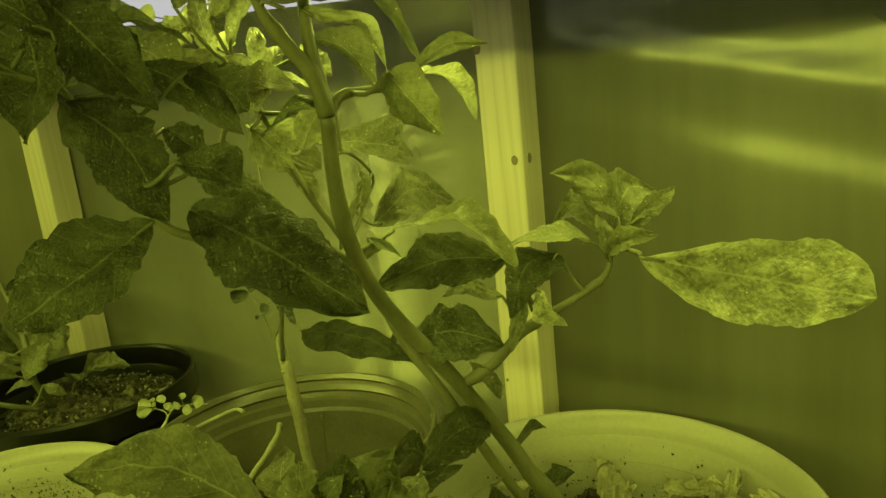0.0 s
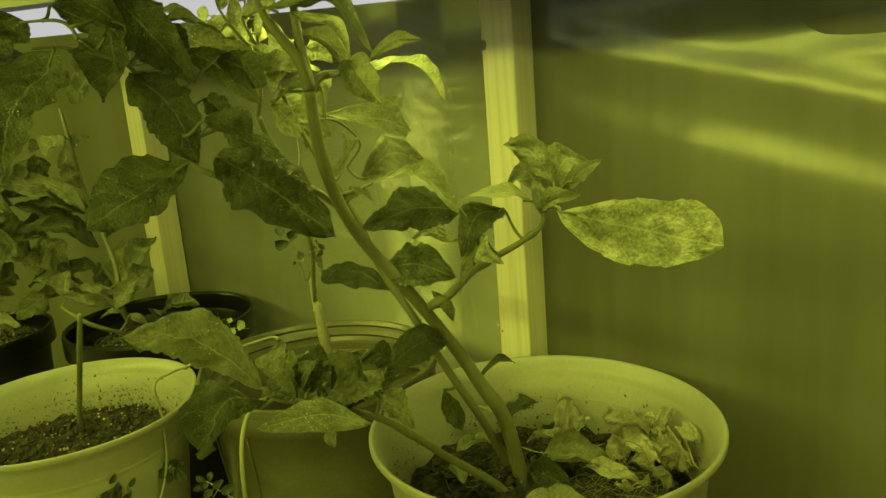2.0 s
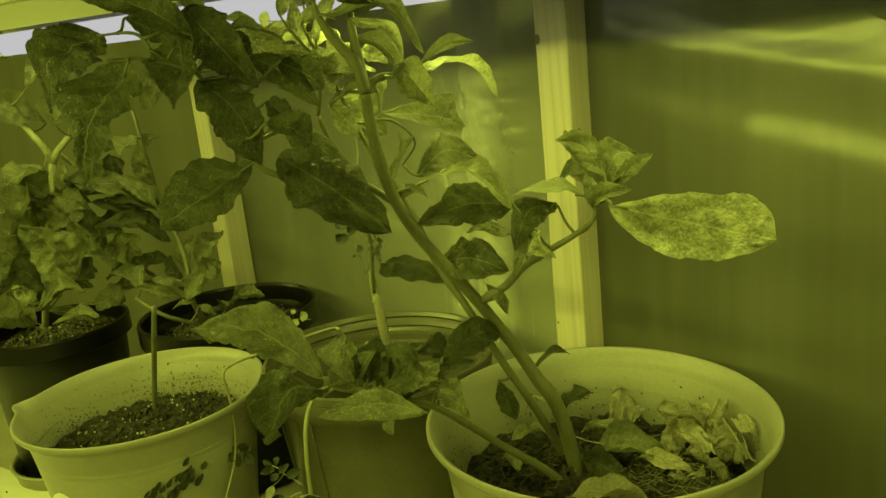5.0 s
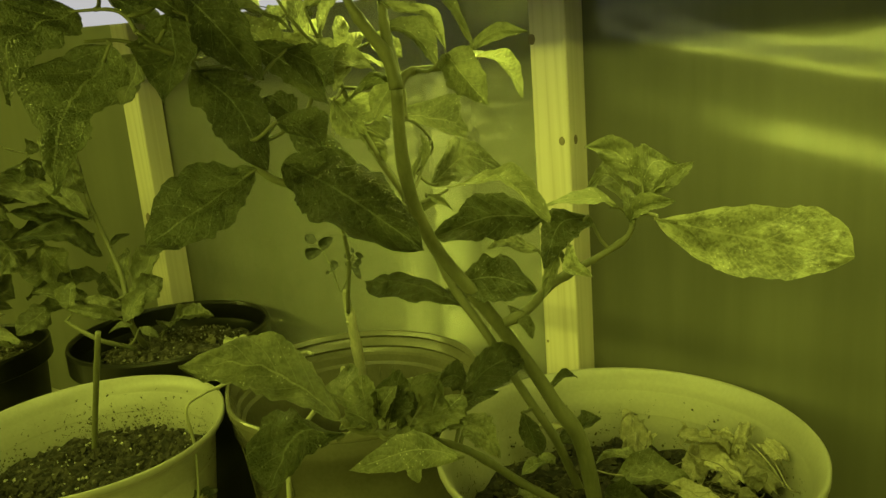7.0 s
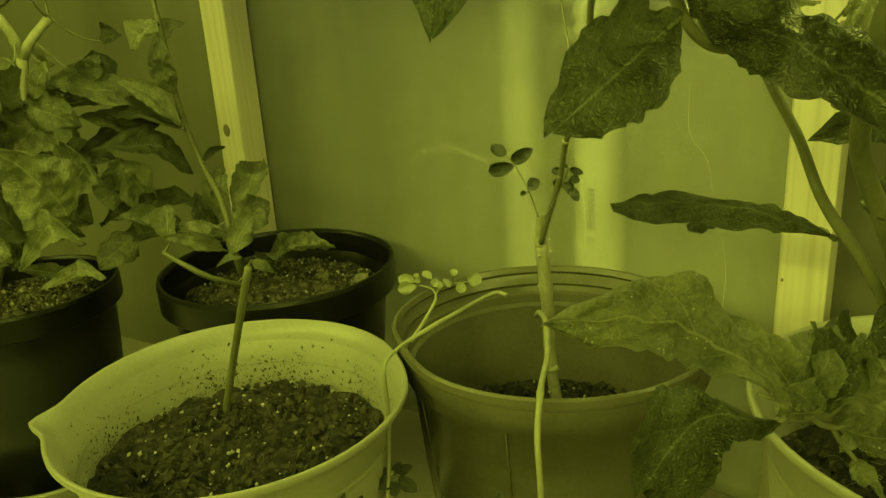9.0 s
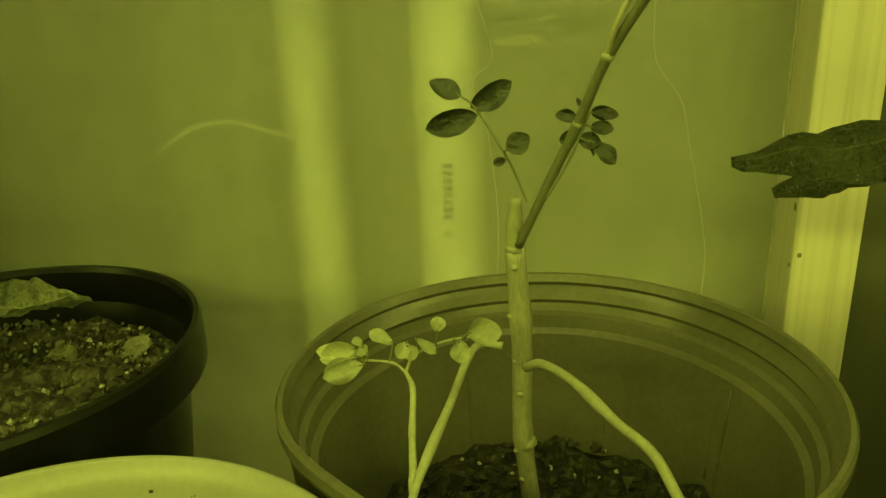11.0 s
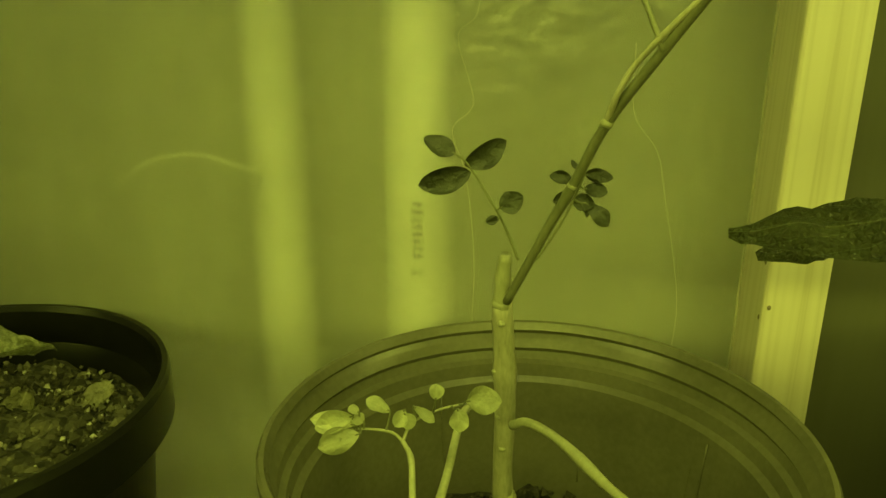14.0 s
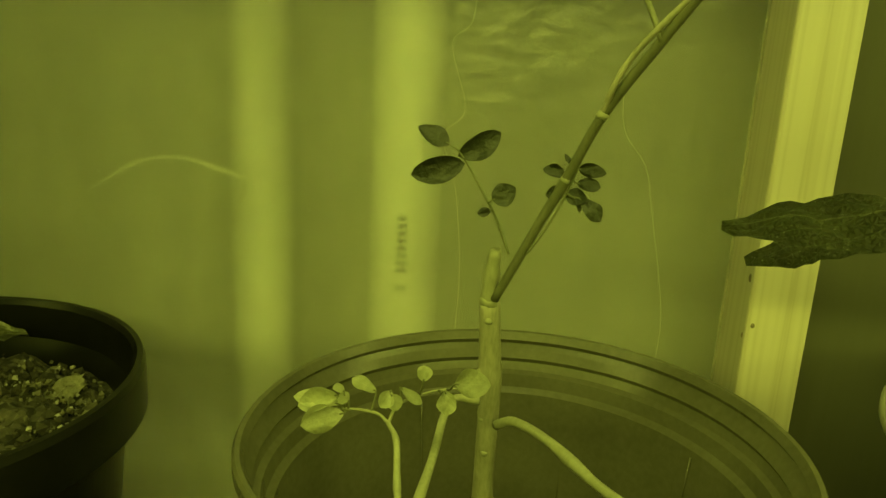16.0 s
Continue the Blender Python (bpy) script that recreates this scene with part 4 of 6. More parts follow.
# crown of the main stem
leaf(tall, (0.086, -0.310, 0.600), (0.052, -0.330, 0.625), 0.021, LEAF, 0.7, seed=16, mid=(0.069, -0.319, 0.612), wave=0.2, fold=0.3)
leaf(tall, (0.057, -0.327, 0.598), (0.110, -0.296, 0.568), 0.015, LEAF_MID, 0.55, seed=17, mid=(0.089, -0.306, 0.595), wave=0.16, teeth=0.05, fold=0.3)
leaf(tall, (0.065, -0.314, 0.594), (0.094, -0.297, 0.565), 0.014, LEAF_PALE, 0.35, seed=18, mid=(0.083, -0.303, 0.584), wave=0.2, fold=0.35)
leaf(tall, (0.055, -0.305, 0.583), (0.074, -0.281, 0.558), 0.014, LEAF_MID, 0.6, seed=19, mid=(0.063, -0.290, 0.577), wave=0.3)
leaf(tall, (0.094, -0.283, 0.564), (0.128, -0.272, 0.573), 0.008, LEAF_MID, 0.8, seed=20, mid=(0.112, -0.276, 0.573), wave=0.25)
leaf(tall, (0.067, -0.267, 0.557), (0.070, -0.186, 0.537), 0.017, LEAF_PALE, 0.4, seed=21, mid=(0.067, -0.222, 0.560), wave=0.12, fold=0.45, shape=0.5)
leaf(tall, (0.096, -0.302, 0.564), (0.123, -0.306, 0.540), 0.020, LEAF_MID, 0.9, seed=22, mid=(0.110, -0.304, 0.550), wave=0.2, fold=0.35)
leaf(tall, (-0.029, -0.222, 0.530), (-0.014, -0.138, 0.508), 0.031, LEAF_MID, 0.9, seed=23, mid=(-0.023, -0.170, 0.521), wave=0.2, shape=0.6)
leaf(tall, (-0.046, -0.253, 0.544), (-0.030, -0.212, 0.511), 0.032, LEAF_MID, 0.85, seed=24, mid=(-0.041, -0.235, 0.528), wave=0.2)
leaf(tall, (0.049, -0.284, 0.549), (0.010, -0.296, 0.541), 0.015, LEAF, 0.5, seed=25, mid=(0.033, -0.286, 0.552), wave=0.3, fold=0.5)
# leaves over the twig towards the stud
leaf(tall, (0.025, -0.236, 0.483), (0.050, -0.188, 0.488), 0.028, LEAF_MID, 0.9, seed=26, mid=(0.035, -0.210, 0.498), wave=0.14, teeth=0.05, fold=0.2)
leaf(tall, (0.042, -0.241, 0.482), (0.112, -0.231, 0.464), 0.018, LEAF_SPECK, 0.32, seed=27, mid=(0.078, -0.232, 0.483), wave=0.12, fold=0.3, shape=0.55)
leaf(tall, (0.091, -0.204, 0.458), (0.017, -0.234, 0.444), 0.030, LEAF, 0.85, seed=28, mid=(0.053, -0.214, 0.457), wave=0.16, fold=0.3, shape=0.45)
leaf(tall, (0.083, -0.199, 0.433), (0.054, -0.218, 0.438), 0.010, LEAF_PALE, 0.7, seed=29, mid=(0.065, -0.209, 0.440), wave=0.4, crinkle=0.9)
leaf(tall, (0.127, -0.168, 0.459), (0.090, -0.203, 0.466), 0.015, LEAF_SPECK, 0.28, seed=30, mid=(0.110, -0.184, 0.466), wave=0.1, fold=0.2)
leaf(tall, (0.111, -0.180, 0.455), (0.092, -0.209, 0.424), 0.026, LEAF, 0.9, seed=31, mid=(0.097, -0.195, 0.451), wave=0.2, fold=0.35, sag=-0.06)
leaf(tall, (0.030, -0.216, 0.392), (-0.112, -0.172, 0.382), 0.030, LEAF, 0.55, seed=32, mid=(-0.035, -0.198, 0.393), wave=0.14, shape=0.6, plump=0.6, fold=-0.5, teeth=0.05, crinkle=0.5, curl=0.001)
leaf(tall, (0.106, -0.200, 0.440), (0.122, -0.200, 0.419), 0.011, LEAF_PALE, 0.8, seed=33, mid=(0.111, -0.204, 0.428), wave=0.4, crinkle=1.0, roll=30)
leaf(tall, (0.096, -0.196, 0.434), (0.092, -0.211, 0.404), 0.009, LEAF_MID, 0.9, seed=34, mid=(0.093, -0.204, 0.419), wave=0.3)
leaf(tall, (0.138, -0.155, 0.471), (0.102, -0.164, 0.500), 0.019, LEAF_MID, 0.8, seed=35, mid=(0.121, -0.157, 0.492), wave=0.4, crinkle=1.0, fold=0.5)
leaf(tall, (0.130, -0.151, 0.461), (0.097, -0.159, 0.467), 0.021, LEAF_MID, 0.9, seed=36, mid=(0.110, -0.151, 0.478), wave=0.25)
leaf(tall, (0.130, -0.147, 0.463), (0.151, -0.127, 0.483), 0.029, LEAF_MID, 0.85, seed=37, mid=(0.137, -0.136, 0.484), wave=0.2, fold=0.3)
leaf(tall, (0.144, -0.154, 0.465), (0.165, -0.134, 0.485), 0.012, LEAF_MID, 0.9, seed=38, mid=(0.153, -0.144, 0.476), wave=0.3, fold=0.6)
leaf(tall, (0.134, -0.168, 0.452), (0.163, -0.162, 0.464), 0.013, LEAF_MID, 0.8, seed=39, mid=(0.146, -0.165, 0.462), wave=0.35, fold=0.6)
leaf(tall, (0.137, -0.168, 0.449), (0.131, -0.168, 0.476), 0.012, LEAF_MID, 0.9, seed=90, mid=(0.134, -0.168, 0.463), wave=0.4)
leaf(tall, (0.159, -0.183, 0.456), (0.269, -0.178, 0.440), 0.048, LEAF_PALE, 0.93, seed=91, mid=(0.214, -0.176, 0.446), wave=0.06, fold=0.1, shape=0.52, plump=0.75, skew=0.22, crinkle=0.32, curl=0.001, sag=0.0, teeth=0.02)
leaf(tall, (0.044, -0.241, 0.418), (0.090, -0.215, 0.410), 0.032, LEAF, 0.95, seed=92, mid=(0.065, -0.226, 0.420), wave=0.14, teeth=0.07, fold=0.25)
leaf(tall, (0.065, -0.213, 0.396), (0.082, -0.211, 0.374), 0.009, LEAF_MID, 0.8, seed=93, mid=(0.077, -0.210, 0.384), wave=0.3)
leaf(tall, (0.031, -0.246, 0.477), (0.038, -0.241, 0.472), 0.005, LEAF_MID, 0.8, seed=94, mid=(0.035, -0.243, 0.474))
leaf(tall, (0.045, -0.269, 0.498), (0.044, -0.266, 0.520), 0.005, LEAF_MID, 0.8, seed=95, mid=(0.047, -0.265, 0.510))
leaf(tall, (0.046, -0.335, 0.612), (0.052, -0.331, 0.604), 0.003, LEAF, 0.8, seed=96, mid=(0.048, -0.332, 0.610))
leaf(tall, (0.049, -0.325, 0.613), (0.052, -0.330, 0.604), 0.003, LEAF, 0.8, seed=97, mid=(0.049, -0.328, 0.609))
leaf(tall, (0.030, -0.216, 0.392), (-0.112, -0.172, 0.382), 0.030, LEAF, 0.55, seed=32, mid=(-0.035, -0.198, 0.393), wave=0.14, shape=0.6, plump=0.6, fold=-0.5, teeth=0.05, crinkle=0.5, curl=0.001)
leaf(tall, (0.022, -0.192, 0.388), (-0.081, -0.108, 0.353), 0.019, LEAF, 0.6, seed=160, mid=(-0.028, -0.148, 0.377), wave=0.2, shape=0.55, fold=-0.4, teeth=0.06, curl=0.02)
# small leaves round the crown, coloured pale for the tube light on them
leaf(tall, (-0.010, -0.274, 0.570), (-0.024, -0.282, 0.583), 0.011, LEAF_PALE, 0.6, seed=40, wave=0.2)
leaf(tall, (-0.014, -0.265, 0.569), (-0.009, -0.250, 0.586), 0.012, LEAF_PALE, 0.6, seed=41, wave=0.2)
leaf(tall, (-0.021, -0.262, 0.563), (-0.004, -0.239, 0.565), 0.013, LEAF_PALE, 0.6, seed=42, wave=0.2)
leaf(tall, (-0.032, -0.261, 0.561), (-0.026, -0.289, 0.565), 0.011, LEAF_PALE, 0.6, seed=43, wave=0.2)
leaf(tall, (-0.011, -0.272, 0.574), (-0.018, -0.259, 0.594), 0.010, LEAF_PALE, 0.6, seed=44, wave=0.2)
leaf(tall, (-0.011, -0.263, 0.565), (-0.028, -0.267, 0.549), 0.013, LEAF_PALE, 0.6, seed=45, wave=0.2)
leaf(tall, (-0.008, -0.245, 0.579), (0.014, -0.242, 0.567), 0.017, LEAF_PALE, 0.6, seed=46, wave=0.2)
leaf(tall, (-0.044, -0.271, 0.582), (-0.038, -0.283, 0.620), 0.013, LEAF_PALE, 0.6, seed=47, wave=0.2)
leaf(tall, (-0.023, -0.287, 0.600), (-0.029, -0.258, 0.609), 0.014, LEAF_PALE, 0.6, seed=48, wave=0.2)
leaf(tall, (-0.025, -0.275, 0.587), (-0.008, -0.261, 0.621), 0.011, LEAF_PALE, 0.6, seed=49, wave=0.2)
leaf(tall, (-0.047, -0.288, 0.609), (-0.030, -0.273, 0.625), 0.013, LEAF_PALE, 0.6, seed=50, wave=0.2)
leaf(tall, (-0.064, -0.300, 0.585), (-0.029, -0.262, 0.573), 0.012, LEAF_PALE, 0.6, seed=51, wave=0.2)
leaf(tall, (-0.050, -0.331, 0.609), (-0.044, -0.310, 0.606), 0.008, LEAF_PALE, 0.6, seed=52, wave=0.2)
leaf(tall, (-0.009, -0.320, 0.575), (0.001, -0.291, 0.554), 0.022, LEAF, 0.8, seed=120, wave=0.2)
leaf(tall, (-0.016, -0.297, 0.566), (0.004, -0.259, 0.559), 0.018, LEAF_MID, 0.6, seed=121, wave=0.2)
leaf(tall, (-0.039, -0.354, 0.589), (-0.032, -0.324, 0.574), 0.024, LEAF, 0.7, seed=122, wave=0.2)
leaf(tall, (-0.063, -0.397, 0.612), (-0.057, -0.365, 0.591), 0.022, LEAF, 0.7, seed=123, wave=0.2)
leaf(tall, (-0.057, -0.324, 0.594), (-0.046, -0.293, 0.572), 0.023, LEAF_MID, 0.6, seed=124, wave=0.2)
leaf(tall, (-0.059, -0.292, 0.588), (-0.051, -0.263, 0.604), 0.017, LEAF_PALE, 0.5, seed=125, wave=0.2)
leaf(tall, (0.011, -0.242, 0.557), (-0.003, -0.257, 0.528), 0.017, LEAF_MID, 0.8, seed=127, wave=0.2)
leaf(tall, (-0.024, -0.271, 0.543), (-0.009, -0.258, 0.519), 0.013, LEAF_MID, 0.8, seed=128, wave=0.2)
leaf(tall, (0.009, -0.349, 0.536), (0.016, -0.318, 0.520), 0.019, LEAF, 0.7, seed=131, wave=0.2)
leaf(tall, (0.000, -0.323, 0.535), (-0.017, -0.326, 0.547), 0.017, LEAF, 0.8, seed=132, wave=0.2)
leaf(tall, (-0.021, -0.246, 0.521), (-0.013, -0.238, 0.497), 0.012, LEAF_MID, 0.8, seed=133, wave=0.2)
leaf(tall, (0.026, -0.269, 0.475), (0.034, -0.251, 0.509), 0.005, LEAF_MID, 0.7, seed=80)
leaf(tall, (0.032, -0.268, 0.467), (0.049, -0.253, 0.478), 0.005, LEAF_MID, 0.7, seed=81)
leaf(tall, (0.038, -0.259, 0.481), (0.054, -0.253, 0.470), 0.005, LEAF_MID, 0.7, seed=82)
leaf(tall, (0.031, -0.254, 0.504), (0.036, -0.249, 0.513), 0.005, LEAF_MID, 0.7, seed=83)

# the low side shoot that leans out over the olive pot
stem(tall, "low_shoot", [(0.102, -0.178, 0.205), (0.096, -0.188, 0.232), (0.076, -0.225, 0.270), (0.069, -0.254, 0.299), (0.062, -0.275, 0.318), (0.053, -0.299, 0.333), (0.047, -0.323, 0.346), (0.040, -0.343, 0.355), (0.039, -0.352, 0.365)], 0.0036, 0.0018, STEM, knots=0.2, n=40)
leaf(tall, (0.040, -0.354, 0.366), (-0.038, -0.403, 0.403), 0.036, LEAF_MID, 0.5, seed=50, mid=(0.003, -0.373, 0.397), wave=0.08, teeth=0.03, fold=0.3, shape=0.45, plump=0.7)
leaf(tall, (0.037, -0.348, 0.354), (-0.012, -0.372, 0.315), 0.038, LEAF, 0.75, seed=51, mid=(0.009, -0.360, 0.353), wave=0.45, fold=0.5, crinkle=1.1, shape=0.62)
leaf(tall, (0.095, -0.314, 0.339), (0.086, -0.388, 0.365), 0.020, LEAF_MID, 0.75, seed=52, mid=(0.089, -0.349, 0.358), wave=0.1, fold=0.15, crinkle=0.4, shape=0.5)
leaf(tall, (0.030, -0.330, 0.355), (0.005, -0.311, 0.379), 0.021, LEAF_MID, 1, seed=53, mid=(0.016, -0.324, 0.366), shape=0.6, fold=0.2, wave=0.15)
leaf(tall, (0.048, -0.314, 0.345), (0.038, -0.306, 0.381), 0.017, LEAF, 0.9, seed=54, mid=(0.043, -0.309, 0.363), roll=35, wave=0.2)
leaf(tall, (0.033, -0.317, 0.341), (0.042, -0.263, 0.363), 0.023, LEAF_MID, 0.7, seed=55, mid=(0.035, -0.290, 0.355), wave=0.35, crinkle=1.1)
leaf(tall, (0.046, -0.318, 0.342), (0.068, -0.280, 0.337), 0.026, LEAF_MID, 0.75, seed=56, mid=(0.056, -0.294, 0.350), wave=0.35, crinkle=1.1)
leaf(tall, (0.054, -0.258, 0.348), (0.071, -0.209, 0.358), 0.026, LEAF, 0.85, seed=57, mid=(0.062, -0.231, 0.359), wave=0.15, fold=0.3, teeth=0.05)
leaf(tall, (0.058, -0.309, 0.333), (0.073, -0.241, 0.347), 0.011, LEAF, 0.7, seed=58, mid=(0.060, -0.270, 0.343), wave=0.2)
leaf(tall, (0.037, -0.339, 0.353), (0.048, -0.313, 0.373), 0.016, LEAF_MID, 0.6, seed=59, mid=(0.044, -0.324, 0.363), wave=0.3, crinkle=1.0)
leaf(tall, (0.050, -0.337, 0.357), (0.037, -0.348, 0.369), 0.014, LEAF_MID, 0.6, seed=71, mid=(0.043, -0.342, 0.364), wave=0.3)
leaf(tall, (0.061, -0.272, 0.337), (0.091, -0.271, 0.316), 0.020, LEAF_PALE, 0.8, seed=72, mid=(0.079, -0.272, 0.333), wave=0.3, crinkle=1.0)
leaf(tall, (0.062, -0.323, 0.331), (0.068, -0.324, 0.319), 0.009, LEAF_MID, 0.9, seed=73, mid=(0.065, -0.323, 0.325), wave=0.3)
leaf(tall, (0.076, -0.221, 0.323), (0.087, -0.217, 0.291), 0.015, LEAF, 0.9, seed=74, mid=(0.082, -0.219, 0.305), wave=0.3)
stem(tall, "twig", [(0.062, -0.275, 0.318), (0.061, -0.267, 0.331), (0.056, -0.258, 0.345)], 0.0014, 0.001, STEM, knots=0.12, n=10)
leaf(tall, (0.054, -0.313, 0.348), (0.056, -0.284, 0.367), 0.028, LEAF_MID, 0.9, seed=151, mid=(0.055, -0.298, 0.358), wave=0.25)
leaf(tall, (0.048, -0.325, 0.353), (0.045, -0.306, 0.380), 0.024, LEAF, 0.95, seed=152, mid=(0.048, -0.317, 0.366), wave=0.25)
leaf(tall, (0.062, -0.300, 0.341), (0.066, -0.273, 0.354), 0.022, LEAF_MID, 0.8, seed=153, mid=(0.063, -0.286, 0.349), wave=0.25)
leaf(tall, (0.044, -0.330, 0.354), (0.019, -0.315, 0.376), 0.020, LEAF_MID, 0.9, seed=154, mid=(0.030, -0.324, 0.365), wave=0.25)
leaf(tall, (0.056, -0.335, 0.350), (0.080, -0.318, 0.346), 0.017, LEAF_MID, 0.6, seed=155, mid=(0.070, -0.329, 0.346), wave=0.25)
leaf(tall, (0.043, -0.338, 0.356), (0.037, -0.353, 0.360), 0.015, LEAF_MID, 0.5, seed=156, mid=(0.040, -0.345, 0.361), wave=0.25)
leaf(tall, (0.054, -0.245, 0.344), (0.033, -0.263, 0.351), 0.020, LEAF, 0.7, seed=157, mid=(0.043, -0.251, 0.355), wave=0.25)

# ---- fallen leaves and roots on the soil of the white pot ----
litter((0.155, -0.086, 0.262), (0.045, 0.024, 0.024), 3, DRY, "withered fallen leaf on the soil")
litter((0.170, -0.084, 0.250), (0.055, 0.037, 0.032), 4, DRY, "withered fallen leaf on the soil")
litter((0.193, -0.091, 0.248), (0.046, 0.026, 0.026), 5, DRY, "withered fallen leaf on the soil")
litter((0.204, -0.088, 0.240), (0.047, 0.022, 0.026), 6, DRY, "withered fallen leaf on the soil")
litter((0.205, -0.081, 0.262), (0.037, 0.015, 0.018), 7, DRY, "withered fallen leaf on the soil")
litter((0.150, -0.091, 0.239), (0.043, 0.023, 0.023), 8, DRY, "withered fallen leaf on the soil")
litter((0.187, -0.106, 0.236), (0.044, 0.020, 0.024), 9, DRY, "withered fallen leaf on the soil")
litter((0.095, -0.084, 0.249), (0.047, 0.026, 0.026), 10, DRY, "withered fallen leaf on the soil")
litter((0.036, -0.124, 0.260), (0.034, 0.015, 0.015), 11, DRY, "withered fallen leaf on the soil")
litter((0.100, -0.083, 0.239), (0.039, 0.017, 0.020), 13, DRY, "withered fallen leaf on the soil")
litter((0.179, -0.071, 0.262), (0.038, 0.013, 0.019), 14, DRY, "withered fallen leaf on the soil")
litter((0.212, -0.070, 0.245), (0.032, 0.015, 0.015), 15, DRY, "withered fallen leaf on the soil")
litter((0.180, -0.126, 0.230), (0.036, 0.015, 0.018), 16, DRY, "withered fallen leaf on the soil")
fallen((0.041, -0.113, 0.238), (0.070, -0.096, 0.264), 0.026, LEAF, 4, "dark limp leaf drooping onto the soil")
fallen((0.050, -0.136, 0.239), (0.042, -0.174, 0.244), 0.016, LEAF_MID, 5, "limp green leaf lying on the soil")
fallen((0.100, -0.139, 0.235), (0.161, -0.121, 0.240), 0.024, LEAF_MID, 6, "limp green leaf lying on the soil")
fallen((0.104, -0.155, 0.235), (0.146, -0.163, 0.234), 0.022, LEAF, 7, "limp green leaf lying on the soil")
fallen((0.085, -0.133, 0.244), (0.113, -0.114, 0.249), 0.016, LEAF_PALE, 8, "pale curling leaf on the soil")
fallen((0.139, -0.132, 0.236), (0.183, -0.122, 0.234), 0.016, DRY, 9, "withered leaf on the soil")
fallen((0.049, -0.189, 0.239), (0.070, -0.201, 0.235), 0.014, LEAF_MID, 10, "limp green leaf lying on the soil")
fallen((0.049, -0.147, 0.299), (0.053, -0.099, 0.301), 0.007, LEAF, 11, "dark shrivelled leaf sliver stuck to the pot wall")
fallen((0.129, -0.217, 0.238), (0.184, -0.186, 0.234), 0.022, DRY, 12, "pale folded dead leaf on the soil")
root_hairs((0.176, -0.137, 0.234), 0.016, 70, 3)
root_hairs((0.192, -0.102, 0.238), 0.014, 36, 4)
root_hairs((0.075, -0.193, 0.233), 0.014, 16, 5)
dry_twig([(0.076, -0.135, 0.239), (0.101, -0.140, 0.242), (0.115, -0.128, 0.239), (0.128, -0.115, 0.239), (0.137, -0.101, 0.241), (0.141, -0.088, 0.239)], 0.0007)
dry_twig([(0.195, -0.074, 0.262), (0.212, -0.097, 0.257), (0.223, -0.110, 0.251), (0.230, -0.105, 0.247)], 0.001)
dry_twig([(0.192, -0.091, 0.268), (0.211, -0.108, 0.263), (0.221, -0.112, 0.251)], 0.0008)
dry_twig([(0.132, -0.081, 0.249), (0.151, -0.097, 0.250), (0.173, -0.101, 0.250), (0.189, -0.115, 0.245)], 0.0006)


# ---- the young tree in the olive pot ----
sapling = base("pruned_sapling", (-0.184, -0.105, 0.19), "pruned young tree with small round leaflets in an olive pot", "plant")
stem(sapling, "trunk", [(-0.189, -0.104, 0.140), (-0.189, -0.103, 0.161), (-0.194, -0.107, 0.215), (-0.194, -0.111, 0.271), (-0.197, -0.114, 0.325)], 0.0058, 0.0049, BARK, knots=0.16, n=40)
stem(sapling, "cut_stub", [(-0.197, -0.114, 0.321), (-0.197, -0.116, 0.337), (-0.196, -0.118, 0.351)], 0.0047, 0.0028, PALE_STEM, n=10)
# leader is backlit; the darker STEM colour stands for that shade
stem(sapling, "leader", [(-0.195, -0.118, 0.327), (-0.186, -0.124, 0.348), (-0.177, -0.129, 0.369), (-0.168, -0.135, 0.389), (-0.157, -0.148, 0.418), (-0.140, -0.165, 0.448), (-0.126, -0.182, 0.473), (-0.116, -0.197, 0.491), (-0.105, -0.218, 0.513), (-0.095, -0.232, 0.532)], 0.0021, 0.0021, STEM, knots=0.12, n=40)
stem(sapling, "side_twig", [(-0.157, -0.148, 0.418), (-0.155, -0.155, 0.429), (-0.149, -0.159, 0.442), (-0.138, -0.170, 0.457), (-0.126, -0.183, 0.472)], 0.0014, 0.0011, BARK)
stem(sapling, "side_twig", [(-0.141, -0.166, 0.447), (-0.146, -0.159, 0.460), (-0.152, -0.152, 0.474), (-0.155, -0.147, 0.486), (-0.160, -0.143, 0.500), (-0.164, -0.142, 0.525)], 0.0012, 0.0008, STEM)
stem(sapling, "leaf_stalk", [(-0.190, -0.131, 0.353), (-0.197, -0.129, 0.369), (-0.203, -0.128, 0.379), (-0.211, -0.128, 0.392), (-0.216, -0.130, 0.399)], 0.0006, 0.0004, STEM)
leaf(sapling, (-0.212, -0.128, 0.392), (-0.235, -0.132, 0.386), 0.012, LEAFLET, 1.0, seed=1, fold=0.1, wave=0.05, shape=0.5, leaflet=True)
leaf(sapling, (-0.215, -0.128, 0.395), (-0.197, -0.125, 0.406), 0.011, LEAFLET, 1.0, seed=2, fold=0.1, wave=0.05, shape=0.5, leaflet=True)
leaf(sapling, (-0.219, -0.128, 0.400), (-0.233, -0.128, 0.407), 0.010, LEAFLET, 1.0, seed=3, fold=0.1, wave=0.05, shape=0.5, leaflet=True)
leaf(sapling, (-0.199, -0.131, 0.377), (-0.189, -0.130, 0.383), 0.010, LEAFLET, 1.0, seed=4, fold=0.1, wave=0.05, shape=0.5, leaflet=True)
leaf(sapling, (-0.199, -0.133, 0.373), (-0.205, -0.133, 0.371), 0.004, LEAFLET, 1.0, seed=5, fold=0.1, wave=0.05, shape=0.5, leaflet=True)
